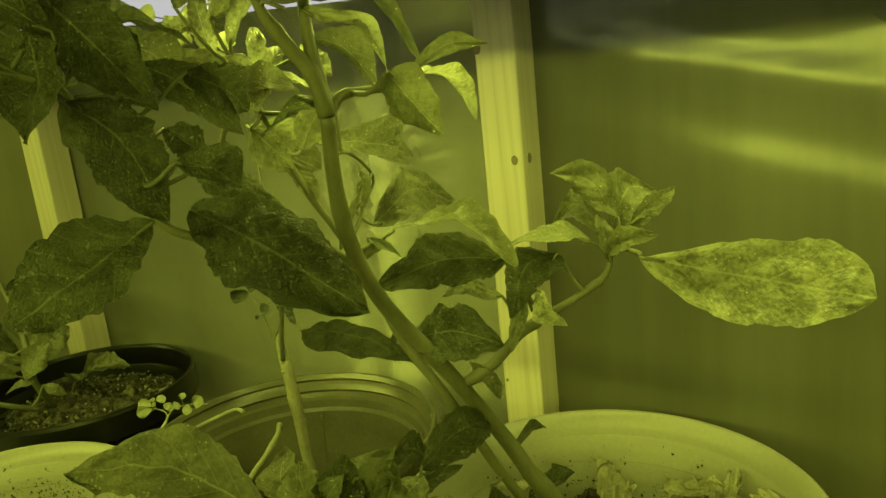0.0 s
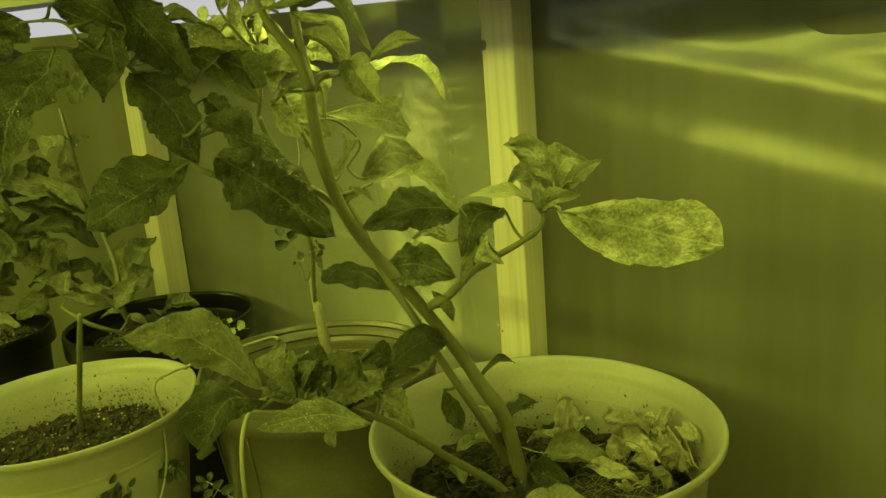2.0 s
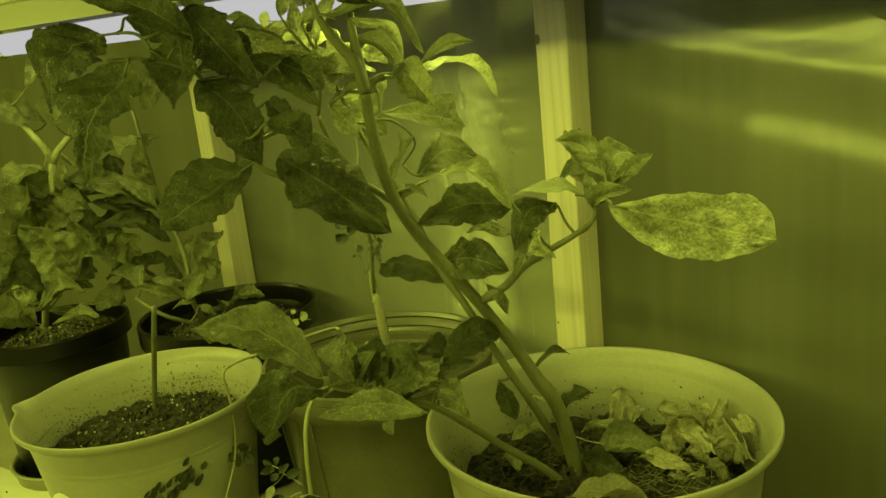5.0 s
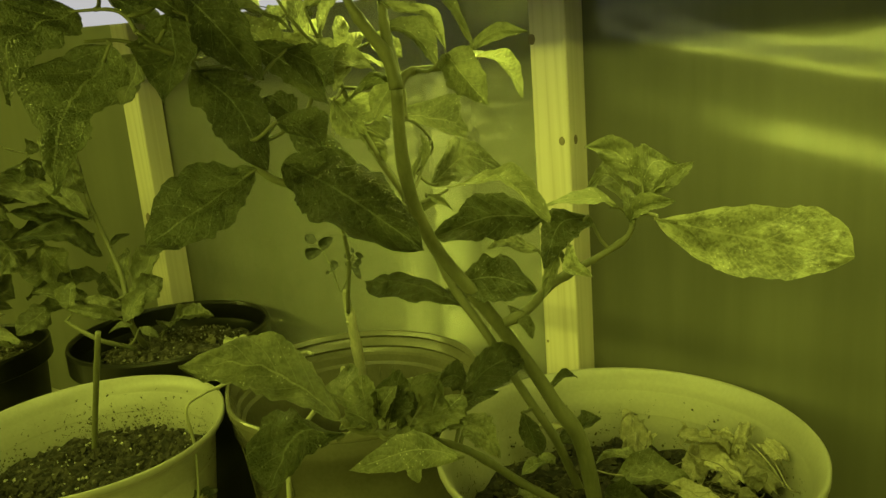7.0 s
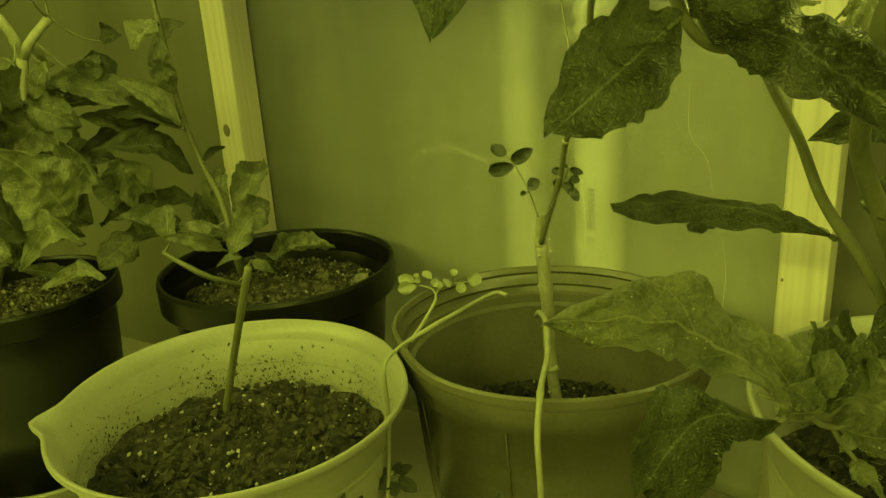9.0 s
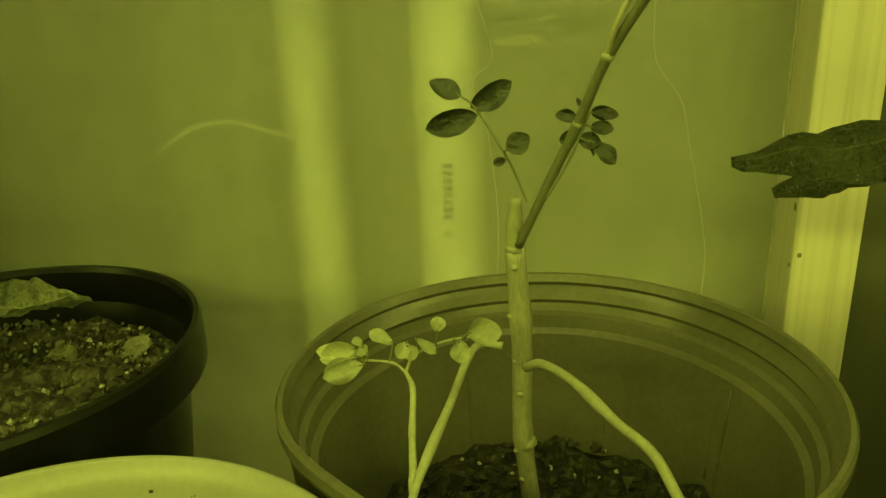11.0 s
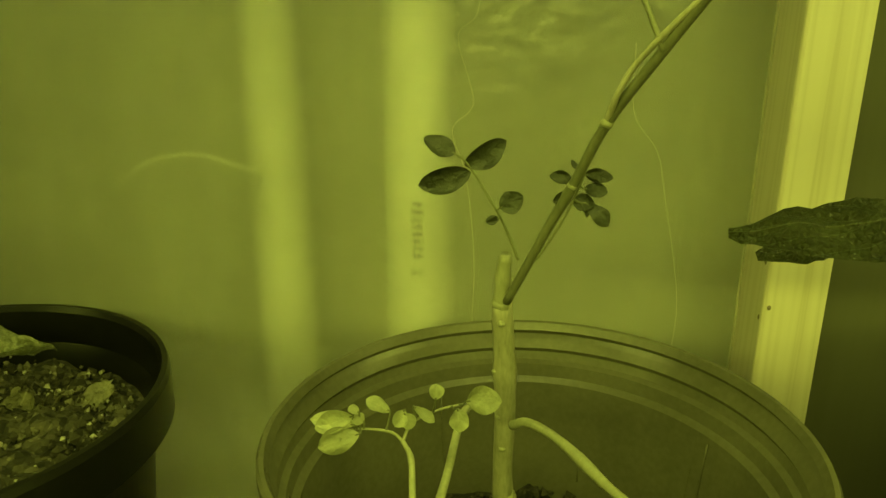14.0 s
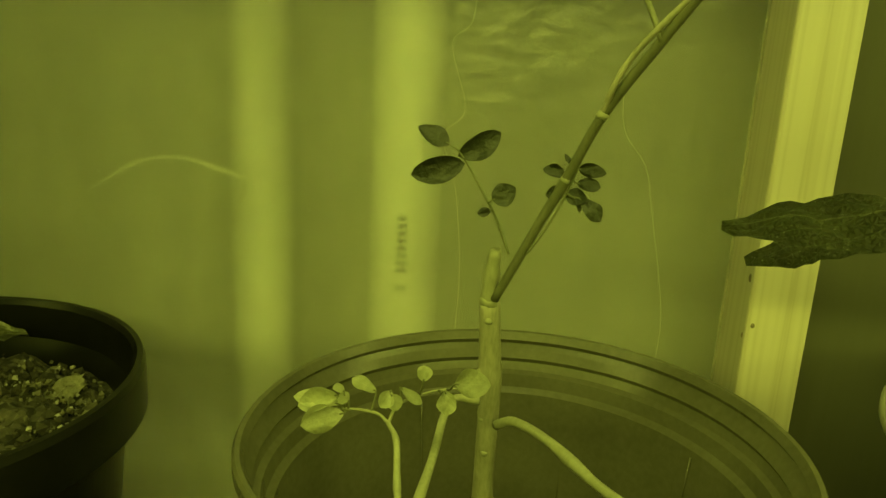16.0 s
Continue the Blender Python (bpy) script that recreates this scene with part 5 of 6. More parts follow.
stem(sapling, "leaf_stalk", [(-0.182, -0.135, 0.355), (-0.173, -0.134, 0.370), (-0.167, -0.133, 0.383), (-0.163, -0.132, 0.394)], 0.0006, 0.0004, STEM)
leaf(sapling, (-0.168, -0.130, 0.390), (-0.178, -0.130, 0.392), 0.006, LEAFLET, 1.0, seed=6, fold=0.1, wave=0.05, shape=0.5, leaflet=True)
leaf(sapling, (-0.163, -0.130, 0.393), (-0.151, -0.132, 0.392), 0.006, LEAFLET, 1.0, seed=7, fold=0.1, wave=0.05, shape=0.5, leaflet=True)
leaf(sapling, (-0.163, -0.131, 0.387), (-0.153, -0.133, 0.386), 0.007, LEAFLET, 1.0, seed=8, fold=0.1, wave=0.05, shape=0.5, leaflet=True)
leaf(sapling, (-0.168, -0.132, 0.383), (-0.176, -0.132, 0.381), 0.007, LEAFLET, 1.0, seed=9, fold=0.1, wave=0.05, shape=0.5, leaflet=True)
leaf(sapling, (-0.168, -0.132, 0.382), (-0.158, -0.133, 0.380), 0.008, LEAFLET, 1.0, seed=10, fold=0.1, wave=0.05, shape=0.5, leaflet=True)
leaf(sapling, (-0.162, -0.133, 0.381), (-0.152, -0.137, 0.372), 0.007, LEAFLET, 1.0, seed=11, fold=0.1, wave=0.05, shape=0.5, leaflet=True)
leaf(sapling, (-0.164, -0.133, 0.381), (-0.161, -0.135, 0.375), 0.003, LEAFLET, 1.0, seed=12, fold=0.1, wave=0.05, shape=0.5, leaflet=True)
leaf(sapling, (-0.165, -0.130, 0.394), (-0.169, -0.129, 0.399), 0.003, LEAFLET, 1.0, seed=13, fold=0.1, wave=0.05, shape=0.5, leaflet=True)
stem(sapling, "leader_tip", [(-0.095, -0.232, 0.532), (-0.072, -0.243, 0.552), (-0.069, -0.247, 0.583), (-0.066, -0.251, 0.607), (-0.062, -0.255, 0.622)], 0.0019, 0.0008, STEM, knots=0.15)
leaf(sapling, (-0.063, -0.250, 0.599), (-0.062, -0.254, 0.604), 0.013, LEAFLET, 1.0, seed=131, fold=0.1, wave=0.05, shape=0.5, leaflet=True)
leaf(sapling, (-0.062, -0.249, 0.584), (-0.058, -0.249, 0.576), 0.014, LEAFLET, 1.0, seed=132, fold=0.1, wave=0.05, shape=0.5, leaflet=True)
leaf(sapling, (-0.065, -0.253, 0.618), (-0.064, -0.258, 0.627), 0.012, LEAFLET_PALE, 1.0, seed=133, fold=0.1, wave=0.05, shape=0.5, leaflet=True)
leaf(sapling, (-0.063, -0.251, 0.614), (-0.056, -0.248, 0.615), 0.012, LEAFLET_PALE, 1.0, seed=134, fold=0.1, wave=0.05, shape=0.5, leaflet=True)
leaf(sapling, (-0.067, -0.255, 0.608), (-0.072, -0.266, 0.607), 0.012, LEAFLET_PALE, 1.0, seed=135, fold=0.1, wave=0.05, shape=0.5, leaflet=True)
leaf(sapling, (-0.072, -0.261, 0.599), (-0.075, -0.269, 0.593), 0.012, LEAFLET_PALE, 1.0, seed=136, fold=0.1, wave=0.05, shape=0.5, leaflet=True)
leaf(sapling, (-0.063, -0.250, 0.594), (-0.054, -0.244, 0.591), 0.012, LEAFLET_PALE, 1.0, seed=137, fold=0.1, wave=0.05, shape=0.5, leaflet=True)
leaf(sapling, (-0.082, -0.274, 0.609), (-0.085, -0.282, 0.612), 0.012, LEAFLET_PALE, 1.0, seed=138, fold=0.1, wave=0.05, shape=0.5, leaflet=True)
leaf(sapling, (-0.063, -0.250, 0.566), (-0.054, -0.245, 0.568), 0.011, LEAFLET_PALE, 1.0, seed=139, fold=0.1, wave=0.05, shape=0.5, leaflet=True)
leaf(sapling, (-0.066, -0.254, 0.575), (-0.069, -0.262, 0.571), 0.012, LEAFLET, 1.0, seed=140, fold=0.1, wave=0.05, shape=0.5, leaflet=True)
leaf(sapling, (-0.056, -0.243, 0.622), (-0.050, -0.242, 0.626), 0.008, LEAFLET_PALE, 1.0, seed=141, fold=0.1, wave=0.05, shape=0.5, leaflet=True)
stem(sapling, "leaf_stalk", [(-0.220, -0.297, 0.205), (-0.219, -0.293, 0.209), (-0.217, -0.289, 0.211)], 0.0006, 0.0004, PALE_STEM)
stem(sapling, "leaf_stalk", [(-0.220, -0.297, 0.205), (-0.223, -0.299, 0.208), (-0.225, -0.302, 0.208)], 0.0006, 0.0004, PALE_STEM)
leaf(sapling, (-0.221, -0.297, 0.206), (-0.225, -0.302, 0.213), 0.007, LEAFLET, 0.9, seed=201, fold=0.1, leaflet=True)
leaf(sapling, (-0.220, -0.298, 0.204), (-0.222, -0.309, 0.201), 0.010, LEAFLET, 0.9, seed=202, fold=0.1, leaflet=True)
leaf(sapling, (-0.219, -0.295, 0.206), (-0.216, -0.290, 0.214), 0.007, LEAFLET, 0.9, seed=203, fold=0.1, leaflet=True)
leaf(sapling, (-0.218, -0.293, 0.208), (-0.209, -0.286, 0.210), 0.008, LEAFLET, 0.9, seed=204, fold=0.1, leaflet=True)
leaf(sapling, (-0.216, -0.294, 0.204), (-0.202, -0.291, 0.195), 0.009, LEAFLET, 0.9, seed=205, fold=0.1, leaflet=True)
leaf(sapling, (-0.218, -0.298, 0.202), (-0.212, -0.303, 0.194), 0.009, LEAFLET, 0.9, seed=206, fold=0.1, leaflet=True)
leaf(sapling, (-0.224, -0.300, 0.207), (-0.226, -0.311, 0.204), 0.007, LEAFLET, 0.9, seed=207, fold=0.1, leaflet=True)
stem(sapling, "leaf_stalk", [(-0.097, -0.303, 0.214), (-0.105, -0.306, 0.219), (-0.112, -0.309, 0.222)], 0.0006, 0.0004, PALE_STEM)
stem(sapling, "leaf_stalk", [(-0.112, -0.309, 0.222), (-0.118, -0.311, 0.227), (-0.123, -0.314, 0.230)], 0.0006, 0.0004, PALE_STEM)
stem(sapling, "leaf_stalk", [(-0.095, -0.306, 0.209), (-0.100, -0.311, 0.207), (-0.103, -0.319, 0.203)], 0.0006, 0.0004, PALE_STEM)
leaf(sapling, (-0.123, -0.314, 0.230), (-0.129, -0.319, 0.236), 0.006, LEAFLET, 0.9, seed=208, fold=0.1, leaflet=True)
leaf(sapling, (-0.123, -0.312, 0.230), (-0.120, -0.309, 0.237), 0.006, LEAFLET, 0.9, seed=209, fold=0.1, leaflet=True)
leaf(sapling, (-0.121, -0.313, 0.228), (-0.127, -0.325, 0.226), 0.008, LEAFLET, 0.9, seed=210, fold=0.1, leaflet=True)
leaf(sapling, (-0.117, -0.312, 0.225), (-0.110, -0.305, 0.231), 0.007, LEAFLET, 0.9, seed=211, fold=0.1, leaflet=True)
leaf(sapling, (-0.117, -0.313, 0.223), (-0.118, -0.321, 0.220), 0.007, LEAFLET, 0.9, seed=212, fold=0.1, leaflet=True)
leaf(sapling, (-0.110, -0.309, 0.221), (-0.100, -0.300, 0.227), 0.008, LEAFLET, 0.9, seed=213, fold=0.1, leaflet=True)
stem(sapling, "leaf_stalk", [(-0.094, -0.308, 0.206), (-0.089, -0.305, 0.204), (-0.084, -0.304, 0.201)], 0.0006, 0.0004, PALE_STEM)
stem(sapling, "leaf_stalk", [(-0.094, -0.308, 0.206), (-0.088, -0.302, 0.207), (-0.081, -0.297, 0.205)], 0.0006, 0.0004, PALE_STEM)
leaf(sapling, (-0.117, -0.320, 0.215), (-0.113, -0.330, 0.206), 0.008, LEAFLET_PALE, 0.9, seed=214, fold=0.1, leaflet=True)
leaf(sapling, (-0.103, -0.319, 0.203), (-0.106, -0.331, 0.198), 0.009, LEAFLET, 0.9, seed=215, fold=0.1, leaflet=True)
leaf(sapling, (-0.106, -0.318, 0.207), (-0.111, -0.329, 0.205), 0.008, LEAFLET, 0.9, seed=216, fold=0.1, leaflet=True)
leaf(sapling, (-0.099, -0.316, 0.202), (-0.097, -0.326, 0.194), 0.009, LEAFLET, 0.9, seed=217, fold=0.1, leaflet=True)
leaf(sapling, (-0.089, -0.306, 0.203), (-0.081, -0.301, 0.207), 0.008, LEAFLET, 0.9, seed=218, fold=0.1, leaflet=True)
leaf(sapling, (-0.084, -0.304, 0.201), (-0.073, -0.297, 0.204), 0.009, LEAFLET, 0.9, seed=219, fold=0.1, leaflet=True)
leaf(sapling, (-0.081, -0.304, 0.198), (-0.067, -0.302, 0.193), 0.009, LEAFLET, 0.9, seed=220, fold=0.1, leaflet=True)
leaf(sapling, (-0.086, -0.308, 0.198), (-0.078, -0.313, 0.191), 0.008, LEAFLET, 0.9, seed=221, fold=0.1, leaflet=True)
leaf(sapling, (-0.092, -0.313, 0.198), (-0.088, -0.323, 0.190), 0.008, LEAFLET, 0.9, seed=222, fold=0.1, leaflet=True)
part("bud_scar", scar((-0.194, -0.108, 0.186), 0.0021), PALE_STEM, sapling)
part("bud_scar", scar((-0.197, -0.109, 0.205), 0.0021), PALE_STEM, sapling)
part("bud_scar", scar((-0.195, -0.113, 0.243), 0.0021), PALE_STEM, sapling)
part("bud_scar", scar((-0.197, -0.113, 0.262), 0.0021), PALE_STEM, sapling)
part("bud_scar", scar((-0.199, -0.114, 0.288), 0.0021), PALE_STEM, sapling)
part("bud_scar", scar((-0.197, -0.118, 0.316), 0.0021), PALE_STEM, sapling)
part("bud_scar", scar((-0.157, -0.148, 0.418), 0.0029), PALE_STEM, sapling)
part("bud_scar", scar((-0.168, -0.135, 0.389), 0.0025), PALE_STEM, sapling)
part("bud_scar", scar((-0.197, -0.114, 0.325), 0.0052), PALE_STEM, sapling)
part("bud_scar", scar((-0.195, -0.112, 0.296), 0.0054), PALE_STEM, sapling)
part("bud_scar", scar((-0.194, -0.110, 0.263), 0.0056), PALE_STEM, sapling)
part("bud_scar", scar((-0.192, -0.107, 0.210), 0.0058), PALE_STEM, sapling)
stem(sapling, "hanging_twig", [(-0.198, -0.168, 0.299), (-0.210, -0.171, 0.299), (-0.213, -0.220, 0.300), (-0.216, -0.261, 0.299), (-0.215, -0.284, 0.299), (-0.213, -0.301, 0.293), (-0.218, -0.296, 0.255), (-0.219, -0.301, 0.204), (-0.206, -0.330, 0.160), (-0.198, -0.345, 0.125)], 0.0017, 0.0011, PALE_STEM, knots=0.3, n=50)
stem(sapling, "hanging_twig", [(-0.217, -0.266, 0.297), (-0.222, -0.243, 0.303), (-0.225, -0.226, 0.310), (-0.229, -0.219, 0.313)], 0.0015, 0.0008, PALE_STEM, knots=0.25)
stem(sapling, "leaf_stalk", [(-0.229, -0.219, 0.313), (-0.234, -0.218, 0.316), (-0.246, -0.219, 0.317), (-0.253, -0.221, 0.316)], 0.0006, 0.0004, PALE_STEM)
stem(sapling, "leaf_stalk", [(-0.229, -0.219, 0.313), (-0.226, -0.214, 0.318), (-0.215, -0.206, 0.320), (-0.201, -0.200, 0.320)], 0.0006, 0.0004, PALE_STEM)
leaf(sapling, (-0.244, -0.222, 0.317), (-0.258, -0.228, 0.314), 0.009, LEAFLET_PALE, 0.6, seed=21, fold=0.1, wave=0.06, shape=0.55, leaflet=True)
leaf(sapling, (-0.246, -0.220, 0.319), (-0.262, -0.222, 0.322), 0.007, LEAFLET_PALE, 0.6, seed=22, fold=0.1, wave=0.06, shape=0.55, leaflet=True)
leaf(sapling, (-0.247, -0.219, 0.322), (-0.260, -0.224, 0.319), 0.008, LEAFLET_PALE, 0.6, seed=23, fold=0.1, wave=0.06, shape=0.55, leaflet=True)
leaf(sapling, (-0.245, -0.218, 0.323), (-0.249, -0.218, 0.325), 0.005, LEAFLET_PALE, 0.6, seed=24, fold=0.1, wave=0.06, shape=0.55, leaflet=True)
leaf(sapling, (-0.234, -0.216, 0.323), (-0.243, -0.215, 0.327), 0.007, LEAFLET_PALE, 0.6, seed=25, fold=0.1, wave=0.06, shape=0.55, leaflet=True)
leaf(sapling, (-0.243, -0.219, 0.320), (-0.247, -0.219, 0.322), 0.005, LEAFLET_PALE, 0.6, seed=26, fold=0.1, wave=0.06, shape=0.55, leaflet=True)
leaf(sapling, (-0.229, -0.214, 0.323), (-0.232, -0.218, 0.318), 0.006, LEAFLET_PALE, 0.6, seed=27, fold=0.1, wave=0.06, shape=0.55, leaflet=True)
leaf(sapling, (-0.226, -0.213, 0.324), (-0.218, -0.215, 0.319), 0.005, LEAFLET_PALE, 0.6, seed=28, fold=0.1, wave=0.06, shape=0.55, leaflet=True)
leaf(sapling, (-0.218, -0.211, 0.326), (-0.218, -0.208, 0.331), 0.006, LEAFLET_PALE, 0.6, seed=29, fold=0.1, wave=0.06, shape=0.55, leaflet=True)
leaf(sapling, (-0.210, -0.211, 0.323), (-0.209, -0.216, 0.316), 0.008, LEAFLET_PALE, 0.6, seed=30, fold=0.1, wave=0.06, shape=0.55, leaflet=True)
leaf(sapling, (-0.207, -0.209, 0.325), (-0.194, -0.209, 0.326), 0.010, LEAFLET_PALE, 0.6, seed=31, fold=0.1, wave=0.06, shape=0.55, leaflet=True)
leaf(sapling, (-0.229, -0.215, 0.322), (-0.226, -0.217, 0.317), 0.006, LEAFLET_PALE, 0.6, seed=32, fold=0.1, wave=0.06, shape=0.55, leaflet=True)
stem(sapling, "hanging_twig", [(-0.190, -0.137, 0.272), (-0.182, -0.146, 0.279), (-0.168, -0.162, 0.280), (-0.151, -0.192, 0.280), (-0.138, -0.216, 0.282), (-0.129, -0.241, 0.277), (-0.119, -0.262, 0.278), (-0.112, -0.279, 0.262), (-0.105, -0.289, 0.232), (-0.104, -0.291, 0.190), (-0.106, -0.290, 0.140)], 0.0024, 0.0017, PALE_STEM, knots=0.3, n=60)


# ---- the bare seedling ----
seedling = base("bare_seedling", (-0.318, -0.335, 0.225), "thin bare seedling stem standing in a white pot", "plant")
stem(seedling, "stem", [(-0.379, -0.309, 0.205), (-0.379, -0.309, 0.220), (-0.353, -0.309, 0.284), (-0.326, -0.309, 0.348)], 0.0032, 0.0026, STEM)


# ---- the leafy plant in the small black pot ----
leafy = base("leafy_plant", (-0.462, -0.18, 0.245), "young broad-leaved plant in a black pot", "plant")
stem(leafy, "main_stem", [(-0.534, -0.150, 0.216), (-0.534, -0.150, 0.236), (-0.497, -0.187, 0.291), (-0.522, -0.175, 0.341), (-0.556, -0.167, 0.378), (-0.557, -0.181, 0.436), (-0.550, -0.191, 0.498), (-0.548, -0.197, 0.550)], 0.0042, 0.0024, STEM, knots=0.15)
stem(leafy, "bent_branch", [(-0.478, -0.198, 0.268), (-0.481, -0.232, 0.288), (-0.496, -0.247, 0.303), (-0.515, -0.254, 0.314)], 0.003, 0.002, STEM)
leaf(leafy, (-0.521, -0.164, 0.319), (-0.524, -0.113, 0.373), 0.034, LEAF_MID, 1, seed=1, shape=0.55)
leaf(leafy, (-0.535, -0.166, 0.318), (-0.557, -0.143, 0.371), 0.025, LEAF_MID, 1, seed=2, shape=0.5)
leaf(leafy, (-0.498, -0.185, 0.317), (-0.496, -0.138, 0.335), 0.033, LEAF_MID, 1, seed=3)
leaf(leafy, (-0.518, -0.184, 0.304), (-0.554, -0.182, 0.350), 0.024, LEAF, 1, seed=4)
leaf(leafy, (-0.489, -0.199, 0.299), (-0.489, -0.166, 0.331), 0.023, LEAF_MID, 1, seed=5)
leaf(leafy, (-0.551, -0.168, 0.379), (-0.540, -0.147, 0.391), 0.008, LEAF, 0.7, seed=6)
leaf(leafy, (-0.501, -0.190, 0.315), (-0.518, -0.230, 0.333), 0.015, LEAF_PALE, 0.7, seed=7)
leaf(leafy, (-0.493, -0.203, 0.304), (-0.516, -0.250, 0.328), 0.015, LEAF_MID, 0.7, seed=8)
leaf(leafy, (-0.547, -0.117, 0.255), (-0.428, -0.119, 0.290), 0.036, LEAF_PALE, 0.35, seed=9, sag=0.1)
leaf(leafy, (-0.470, -0.192, 0.293), (-0.455, -0.178, 0.279), 0.012, LEAF_MID, 0.6, seed=10)
leaf(leafy, (-0.475, -0.198, 0.298), (-0.479, -0.225, 0.296), 0.011, LEAF_MID, 0.6, seed=11)
leaf(leafy, (-0.542, -0.214, 0.319), (-0.572, -0.260, 0.343), 0.023, LEAF_MID, 0.5, seed=12)
leaf(leafy, (-0.560, -0.177, 0.338), (-0.629, -0.246, 0.326), 0.033, LEAF, 0.4, seed=13)
leaf(leafy, (-0.547, -0.190, 0.419), (-0.592, -0.219, 0.465), 0.018, LEAF_MID, 0.4, seed=14)
leaf(leafy, (-0.546, -0.189, 0.416), (-0.629, -0.230, 0.431), 0.022, LEAF, 0.3, seed=15)
leaf(leafy, (-0.551, -0.189, 0.450), (-0.540, -0.203, 0.510), 0.024, LEAF_MID, 0.7, seed=16)
leaf(leafy, (-0.555, -0.190, 0.498), (-0.543, -0.170, 0.513), 0.016, LEAF_MID, 0.7, seed=17)
leaf(leafy, (-0.539, -0.202, 0.516), (-0.544, -0.230, 0.495), 0.026, LEAF_MID, 0.7, seed=18)
leaf(leafy, (-0.513, -0.246, 0.322), (-0.525, -0.232, 0.354), 0.022, LEAF_MID, 0.9, seed=19)


# ---- the bushy plant in the far black pot ----
bushy = base("bushy_plant", (-0.70, -0.29, 0.24), "bushy broad-leaved plant in a black pot beside the wall", "plant")
stem(bushy, "main_stem", [(-0.805, -0.289, 0.212), (-0.806, -0.289, 0.232), (-0.672, -0.302, 0.356), (-0.647, -0.289, 0.437), (-0.648, -0.275, 0.491)], 0.0056, 0.005, PALE_STEM, knots=0.2)
stem(bushy, "branch", [(-0.648, -0.275, 0.491), (-0.638, -0.285, 0.513), (-0.643, -0.295, 0.534), (-0.662, -0.312, 0.569)], 0.0048, 0.0034, PALE_STEM, knots=0.2)
stem(bushy, "branch", [(-0.648, -0.275, 0.491), (-0.632, -0.272, 0.506), (-0.625, -0.254, 0.525)], 0.0048, 0.004, PALE_STEM, knots=0.2)
leaf(bushy, (-0.638, -0.292, 0.447), (-0.644, -0.329, 0.483), 0.033, LEAF_MID, 0.5, seed=1)
leaf(bushy, (-0.655, -0.282, 0.441), (-0.698, -0.310, 0.438), 0.036, LEAF_MID, 0.7, seed=2)
leaf(bushy, (-0.672, -0.269, 0.451), (-0.635, -0.242, 0.433), 0.034, LEAF_PALE, 0.9, seed=3)
leaf(bushy, (-0.633, -0.280, 0.454), (-0.619, -0.267, 0.488), 0.022, LEAF_MID, 0.9, seed=4)
leaf(bushy, (-0.649, -0.266, 0.458), (-0.644, -0.188, 0.454), 0.023, LEAF_MID, 0.4, seed=5)
leaf(bushy, (-0.664, -0.255, 0.443), (-0.599, -0.180, 0.416), 0.025, LEAF, 0.3, seed=6)
leaf(bushy, (-0.610, -0.232, 0.467), (-0.600, -0.229, 0.490), 0.024, LEAF, 0.8, seed=7)
leaf(bushy, (-0.651, -0.283, 0.411), (-0.650, -0.228, 0.357), 0.052, LEAF_MID, 0.6, seed=8)
leaf(bushy, (-0.671, -0.281, 0.403), (-0.673, -0.341, 0.404), 0.051, LEAF_MID, 0.7, seed=9)
leaf(bushy, (-0.635, -0.305, 0.385), (-0.597, -0.268, 0.336), 0.049, LEAF_MID, 0.8, seed=10)
leaf(bushy, (-0.654, -0.313, 0.354), (-0.691, -0.346, 0.318), 0.040, LEAF_MID, 0.6, seed=11)
leaf(bushy, (-0.669, -0.305, 0.337), (-0.625, -0.265, 0.318), 0.034, LEAF_MID, 0.7, seed=12)
leaf(bushy, (-0.632, -0.337, 0.311), (-0.637, -0.356, 0.353), 0.031, LEAF_PALE, 0.8, seed=13)
leaf(bushy, (-0.648, -0.329, 0.300), (-0.663, -0.269, 0.328), 0.025, LEAF_MID, 0.8, seed=14)
leaf(bushy, (-0.663, -0.317, 0.294), (-0.619, -0.277, 0.275), 0.020, LEAF_MID, 0.5, seed=15)
leaf(bushy, (-0.630, -0.330, 0.316), (-0.631, -0.334, 0.361), 0.027, LEAF, 0.8, seed=16)
leaf(bushy, (-0.634, -0.248, 0.399), (-0.615, -0.153, 0.386), 0.028, LEAF, 0.35, seed=17)
leaf(bushy, (-0.634, -0.209, 0.385), (-0.606, -0.224, 0.324), 0.040, LEAF_MID, 0.9, seed=18)
leaf(bushy, (-0.607, -0.219, 0.501), (-0.589, -0.208, 0.506), 0.020, LEAF, 0.8, seed=19)
leaf(bushy, (-0.648, -0.258, 0.517), (-0.671, -0.237, 0.479), 0.023, LEAF_MID, 0.8, seed=20)
leaf(bushy, (-0.657, -0.269, 0.545), (-0.663, -0.351, 0.569), 0.040, LEAF_MID, 0.6, seed=21)
leaf(bushy, (-0.615, -0.271, 0.539), (-0.596, -0.243, 0.587), 0.039, LEAF_MID, 0.8, seed=22)
leaf(bushy, (-0.645, -0.288, 0.592), (-0.650, -0.217, 0.621), 0.040, LEAF_MID, 0.5, seed=23)
leaf(bushy, (-0.649, -0.244, 0.588), (-0.611, -0.202, 0.622), 0.040, LEAF_MID, 0.6, seed=24)
leaf(bushy, (-0.620, -0.297, 0.490), (-0.624, -0.351, 0.471), 0.045, LEAF_MID, 0.7, seed=25)
leaf(bushy, (-0.630, -0.266, 0.485), (-0.652, -0.251, 0.450), 0.029, LEAF_MID, 0.8, seed=26)
leaf(bushy, (-0.652, -0.277, 0.455), (-0.652, -0.371, 0.414), 0.080, LEAF_MID, 0.6, seed=27)
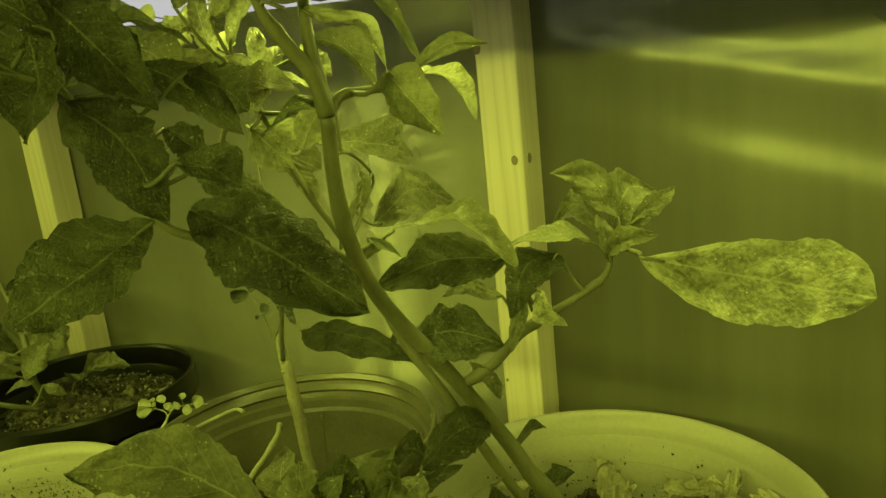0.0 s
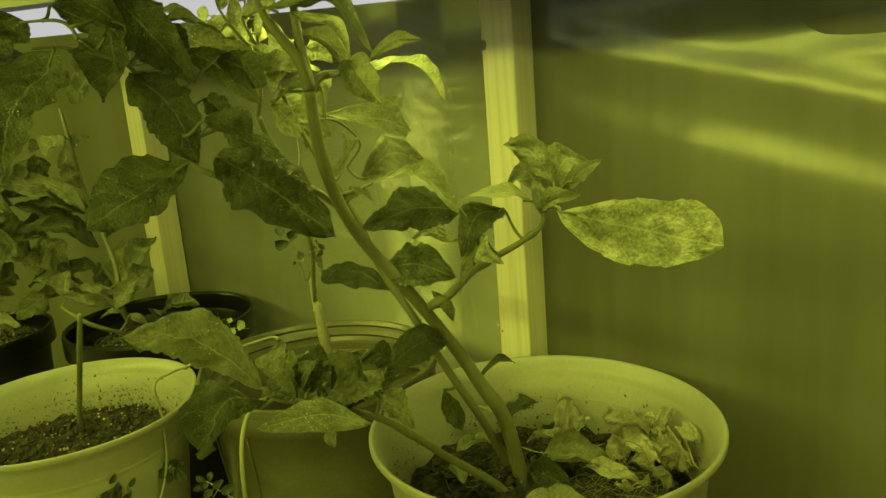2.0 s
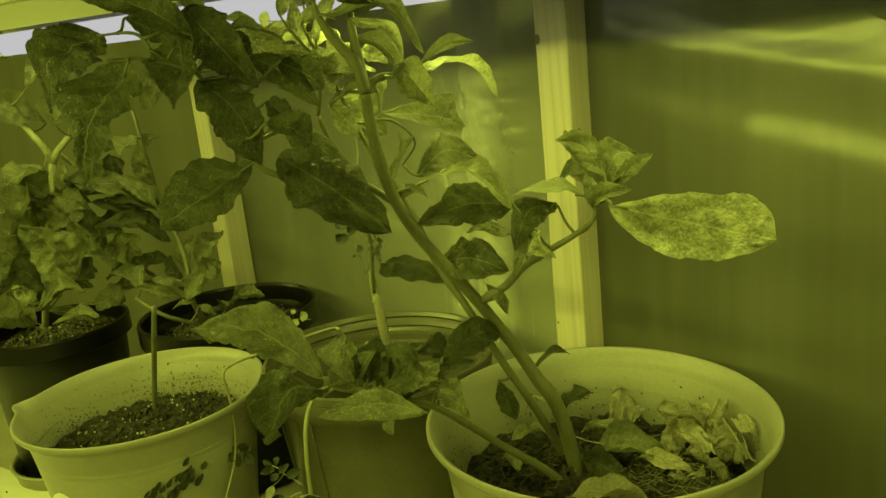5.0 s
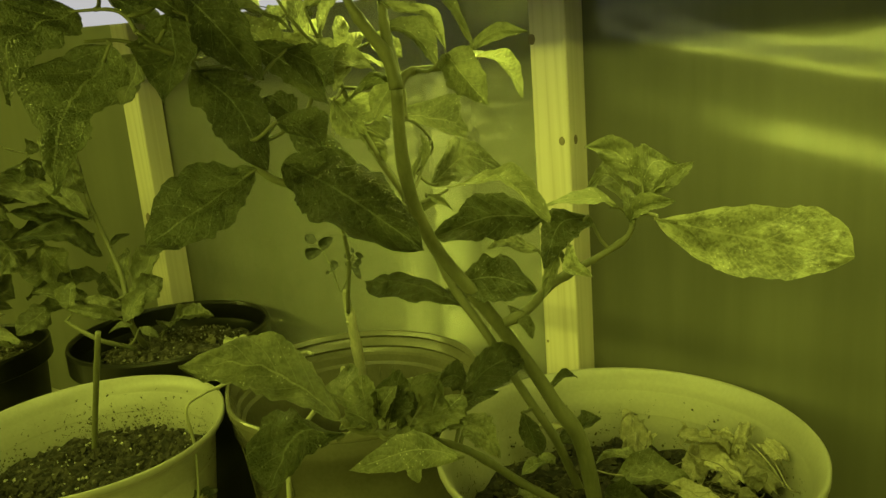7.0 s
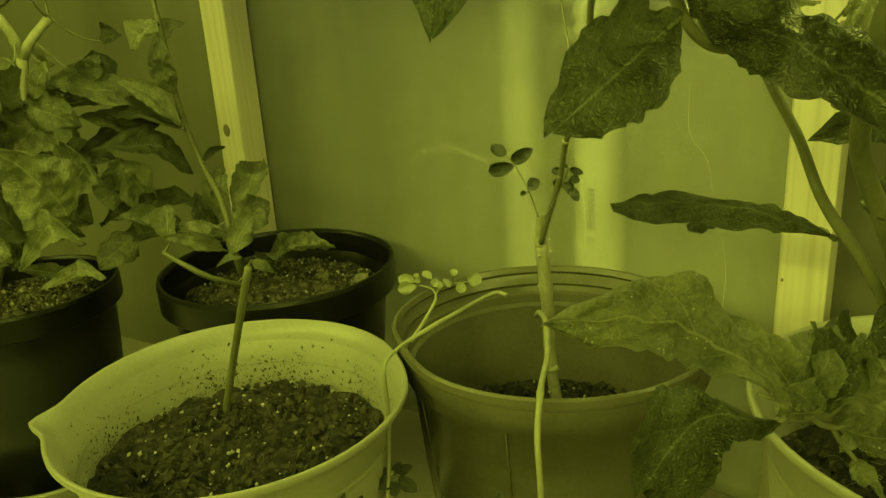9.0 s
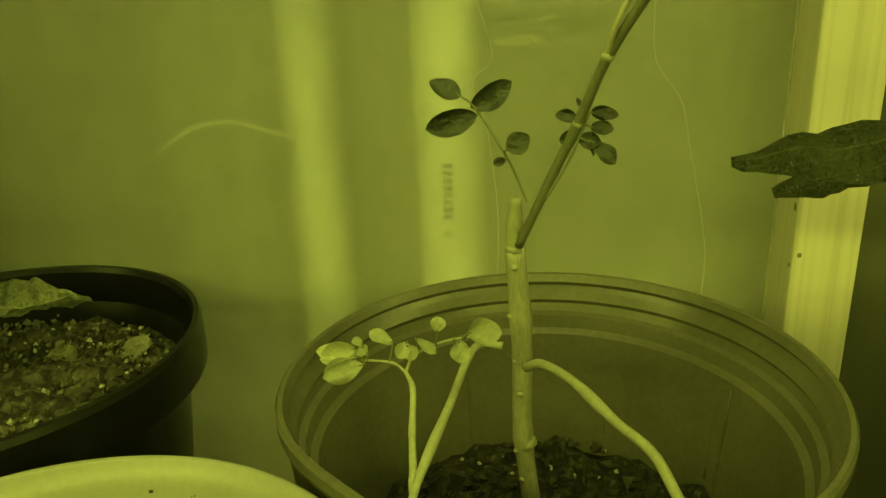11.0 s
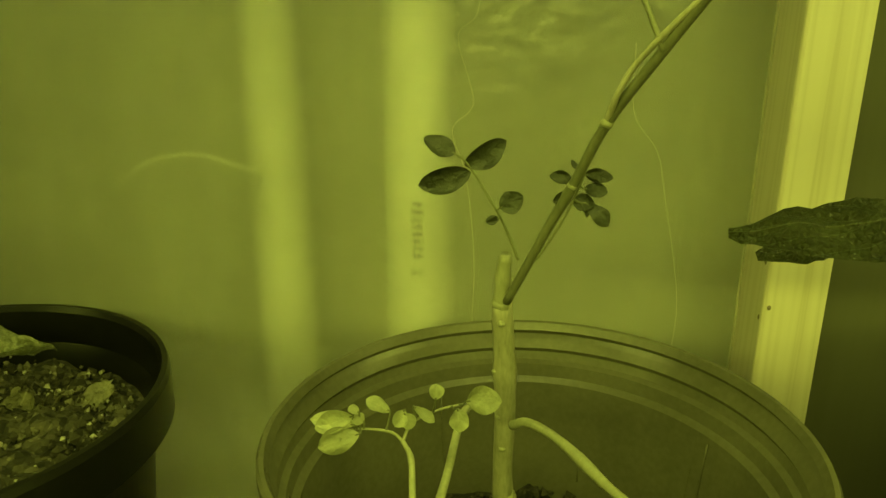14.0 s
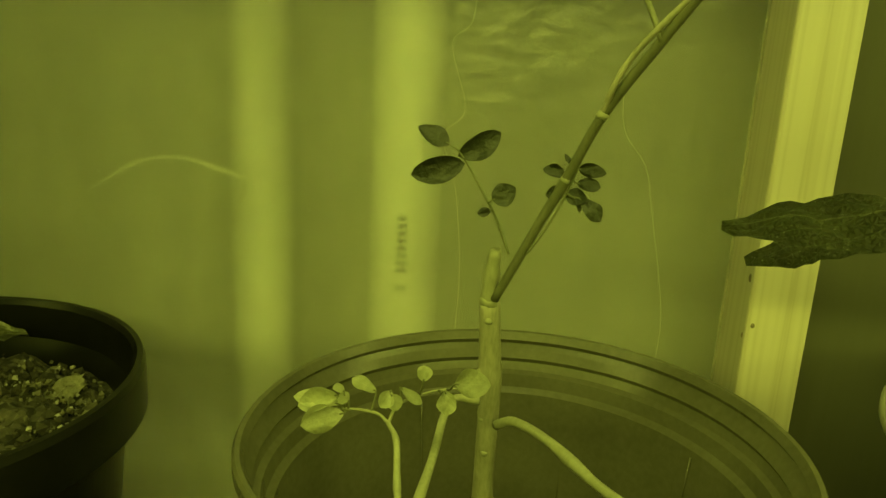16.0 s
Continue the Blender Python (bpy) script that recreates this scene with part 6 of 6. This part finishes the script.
leaf(bushy, (-0.621, -0.352, 0.385), (-0.628, -0.395, 0.422), 0.058, LEAF_MID, 0.8, seed=28)
leaf(bushy, (-0.619, -0.255, 0.437), (-0.663, -0.309, 0.398), 0.060, LEAF_MID, 0.7, seed=29)
stem(bushy, "branch", [(-0.649, -0.288, 0.446), (-0.664, -0.305, 0.466), (-0.678, -0.324, 0.483)], 0.0034, 0.0026, PALE_STEM, knots=0.2)
leaf(bushy, (-0.591, -0.292, 0.345), (-0.615, -0.342, 0.423), 0.061, LEAF_MID, 0.85, seed=101, mid=(-0.596, -0.308, 0.388), fold=0.3)
leaf(bushy, (-0.600, -0.295, 0.351), (-0.572, -0.264, 0.375), 0.050, LEAF_MID, 0.9, seed=102, mid=(-0.589, -0.269, 0.391), fold=0.4)
leaf(bushy, (-0.612, -0.292, 0.338), (-0.664, -0.368, 0.395), 0.058, LEAF_MID, 0.8, seed=103, mid=(-0.635, -0.327, 0.378))
leaf(bushy, (-0.639, -0.289, 0.450), (-0.609, -0.254, 0.426), 0.040, LEAF_MID, 0.9, seed=104, mid=(-0.625, -0.272, 0.440))
leaf(bushy, (-0.632, -0.270, 0.467), (-0.582, -0.167, 0.414), 0.031, LEAF_MID, 0.6, seed=105, mid=(-0.607, -0.223, 0.453), fold=0.4)
leaf(bushy, (-0.628, -0.244, 0.433), (-0.600, -0.177, 0.415), 0.030, LEAF, 0.7, seed=106, mid=(-0.610, -0.214, 0.421))
leaf(bushy, (-0.667, -0.186, 0.450), (-0.673, -0.192, 0.491), 0.042, LEAF, 1, seed=107, mid=(-0.669, -0.188, 0.468))
leaf(bushy, (-0.565, -0.172, 0.366), (-0.598, -0.261, 0.401), 0.043, LEAF, 0.6, seed=108, mid=(-0.580, -0.207, 0.399))
leaf(bushy, (-0.610, -0.222, 0.387), (-0.587, -0.203, 0.328), 0.038, LEAF_MID, 1, seed=109, mid=(-0.600, -0.213, 0.362))
leaf(bushy, (-0.588, -0.336, 0.341), (-0.605, -0.378, 0.350), 0.041, LEAF, 0.8, seed=110, mid=(-0.600, -0.355, 0.366), fold=0.5)
leaf(bushy, (-0.567, -0.297, 0.329), (-0.586, -0.350, 0.315), 0.035, LEAF_MID, 0.8, seed=111, mid=(-0.582, -0.320, 0.346))
leaf(bushy, (-0.563, -0.286, 0.293), (-0.587, -0.338, 0.293), 0.023, LEAF_PALE, 0.5, seed=112, mid=(-0.575, -0.306, 0.300))
leaf(bushy, (-0.563, -0.248, 0.322), (-0.575, -0.284, 0.297), 0.034, LEAF_MID, 0.9, seed=113, mid=(-0.570, -0.266, 0.312))
leaf(bushy, (-0.544, -0.210, 0.329), (-0.570, -0.258, 0.325), 0.030, LEAF, 0.6, seed=114, mid=(-0.556, -0.233, 0.323))
leaf(bushy, (-0.613, -0.374, 0.343), (-0.603, -0.370, 0.307), 0.033, LEAF_MID, 0.9, seed=115, mid=(-0.607, -0.369, 0.324))
thicken(bushy, 9, 5, (LEAF_MID, LEAF, LEAF_MID, LEAF_PALE), 0.42)
litter((-0.469, -0.110, 0.243), (0.035, 0.021, 0.016), 40, DRY, "withered leaf scrap on dark soil")
litter((-0.455, -0.095, 0.243), (0.031, 0.018, 0.013), 41, DRY, "withered leaf scrap on dark soil")
litter((-0.433, -0.088, 0.243), (0.031, 0.017, 0.013), 42, DRY, "withered leaf scrap on dark soil")
litter((-0.469, -0.129, 0.243), (0.026, 0.014, 0.009), 43, DRY, "withered leaf scrap on dark soil")
litter((-0.781, -0.298, 0.240), (0.036, 0.022, 0.017), 50, DRY, "withered leaf scrap on dark soil")
litter((-0.739, -0.275, 0.240), (0.035, 0.021, 0.016), 51, DRY, "withered leaf scrap on dark soil")
litter((-0.724, -0.230, 0.239), (0.036, 0.021, 0.016), 52, DRY, "withered leaf scrap on dark soil")
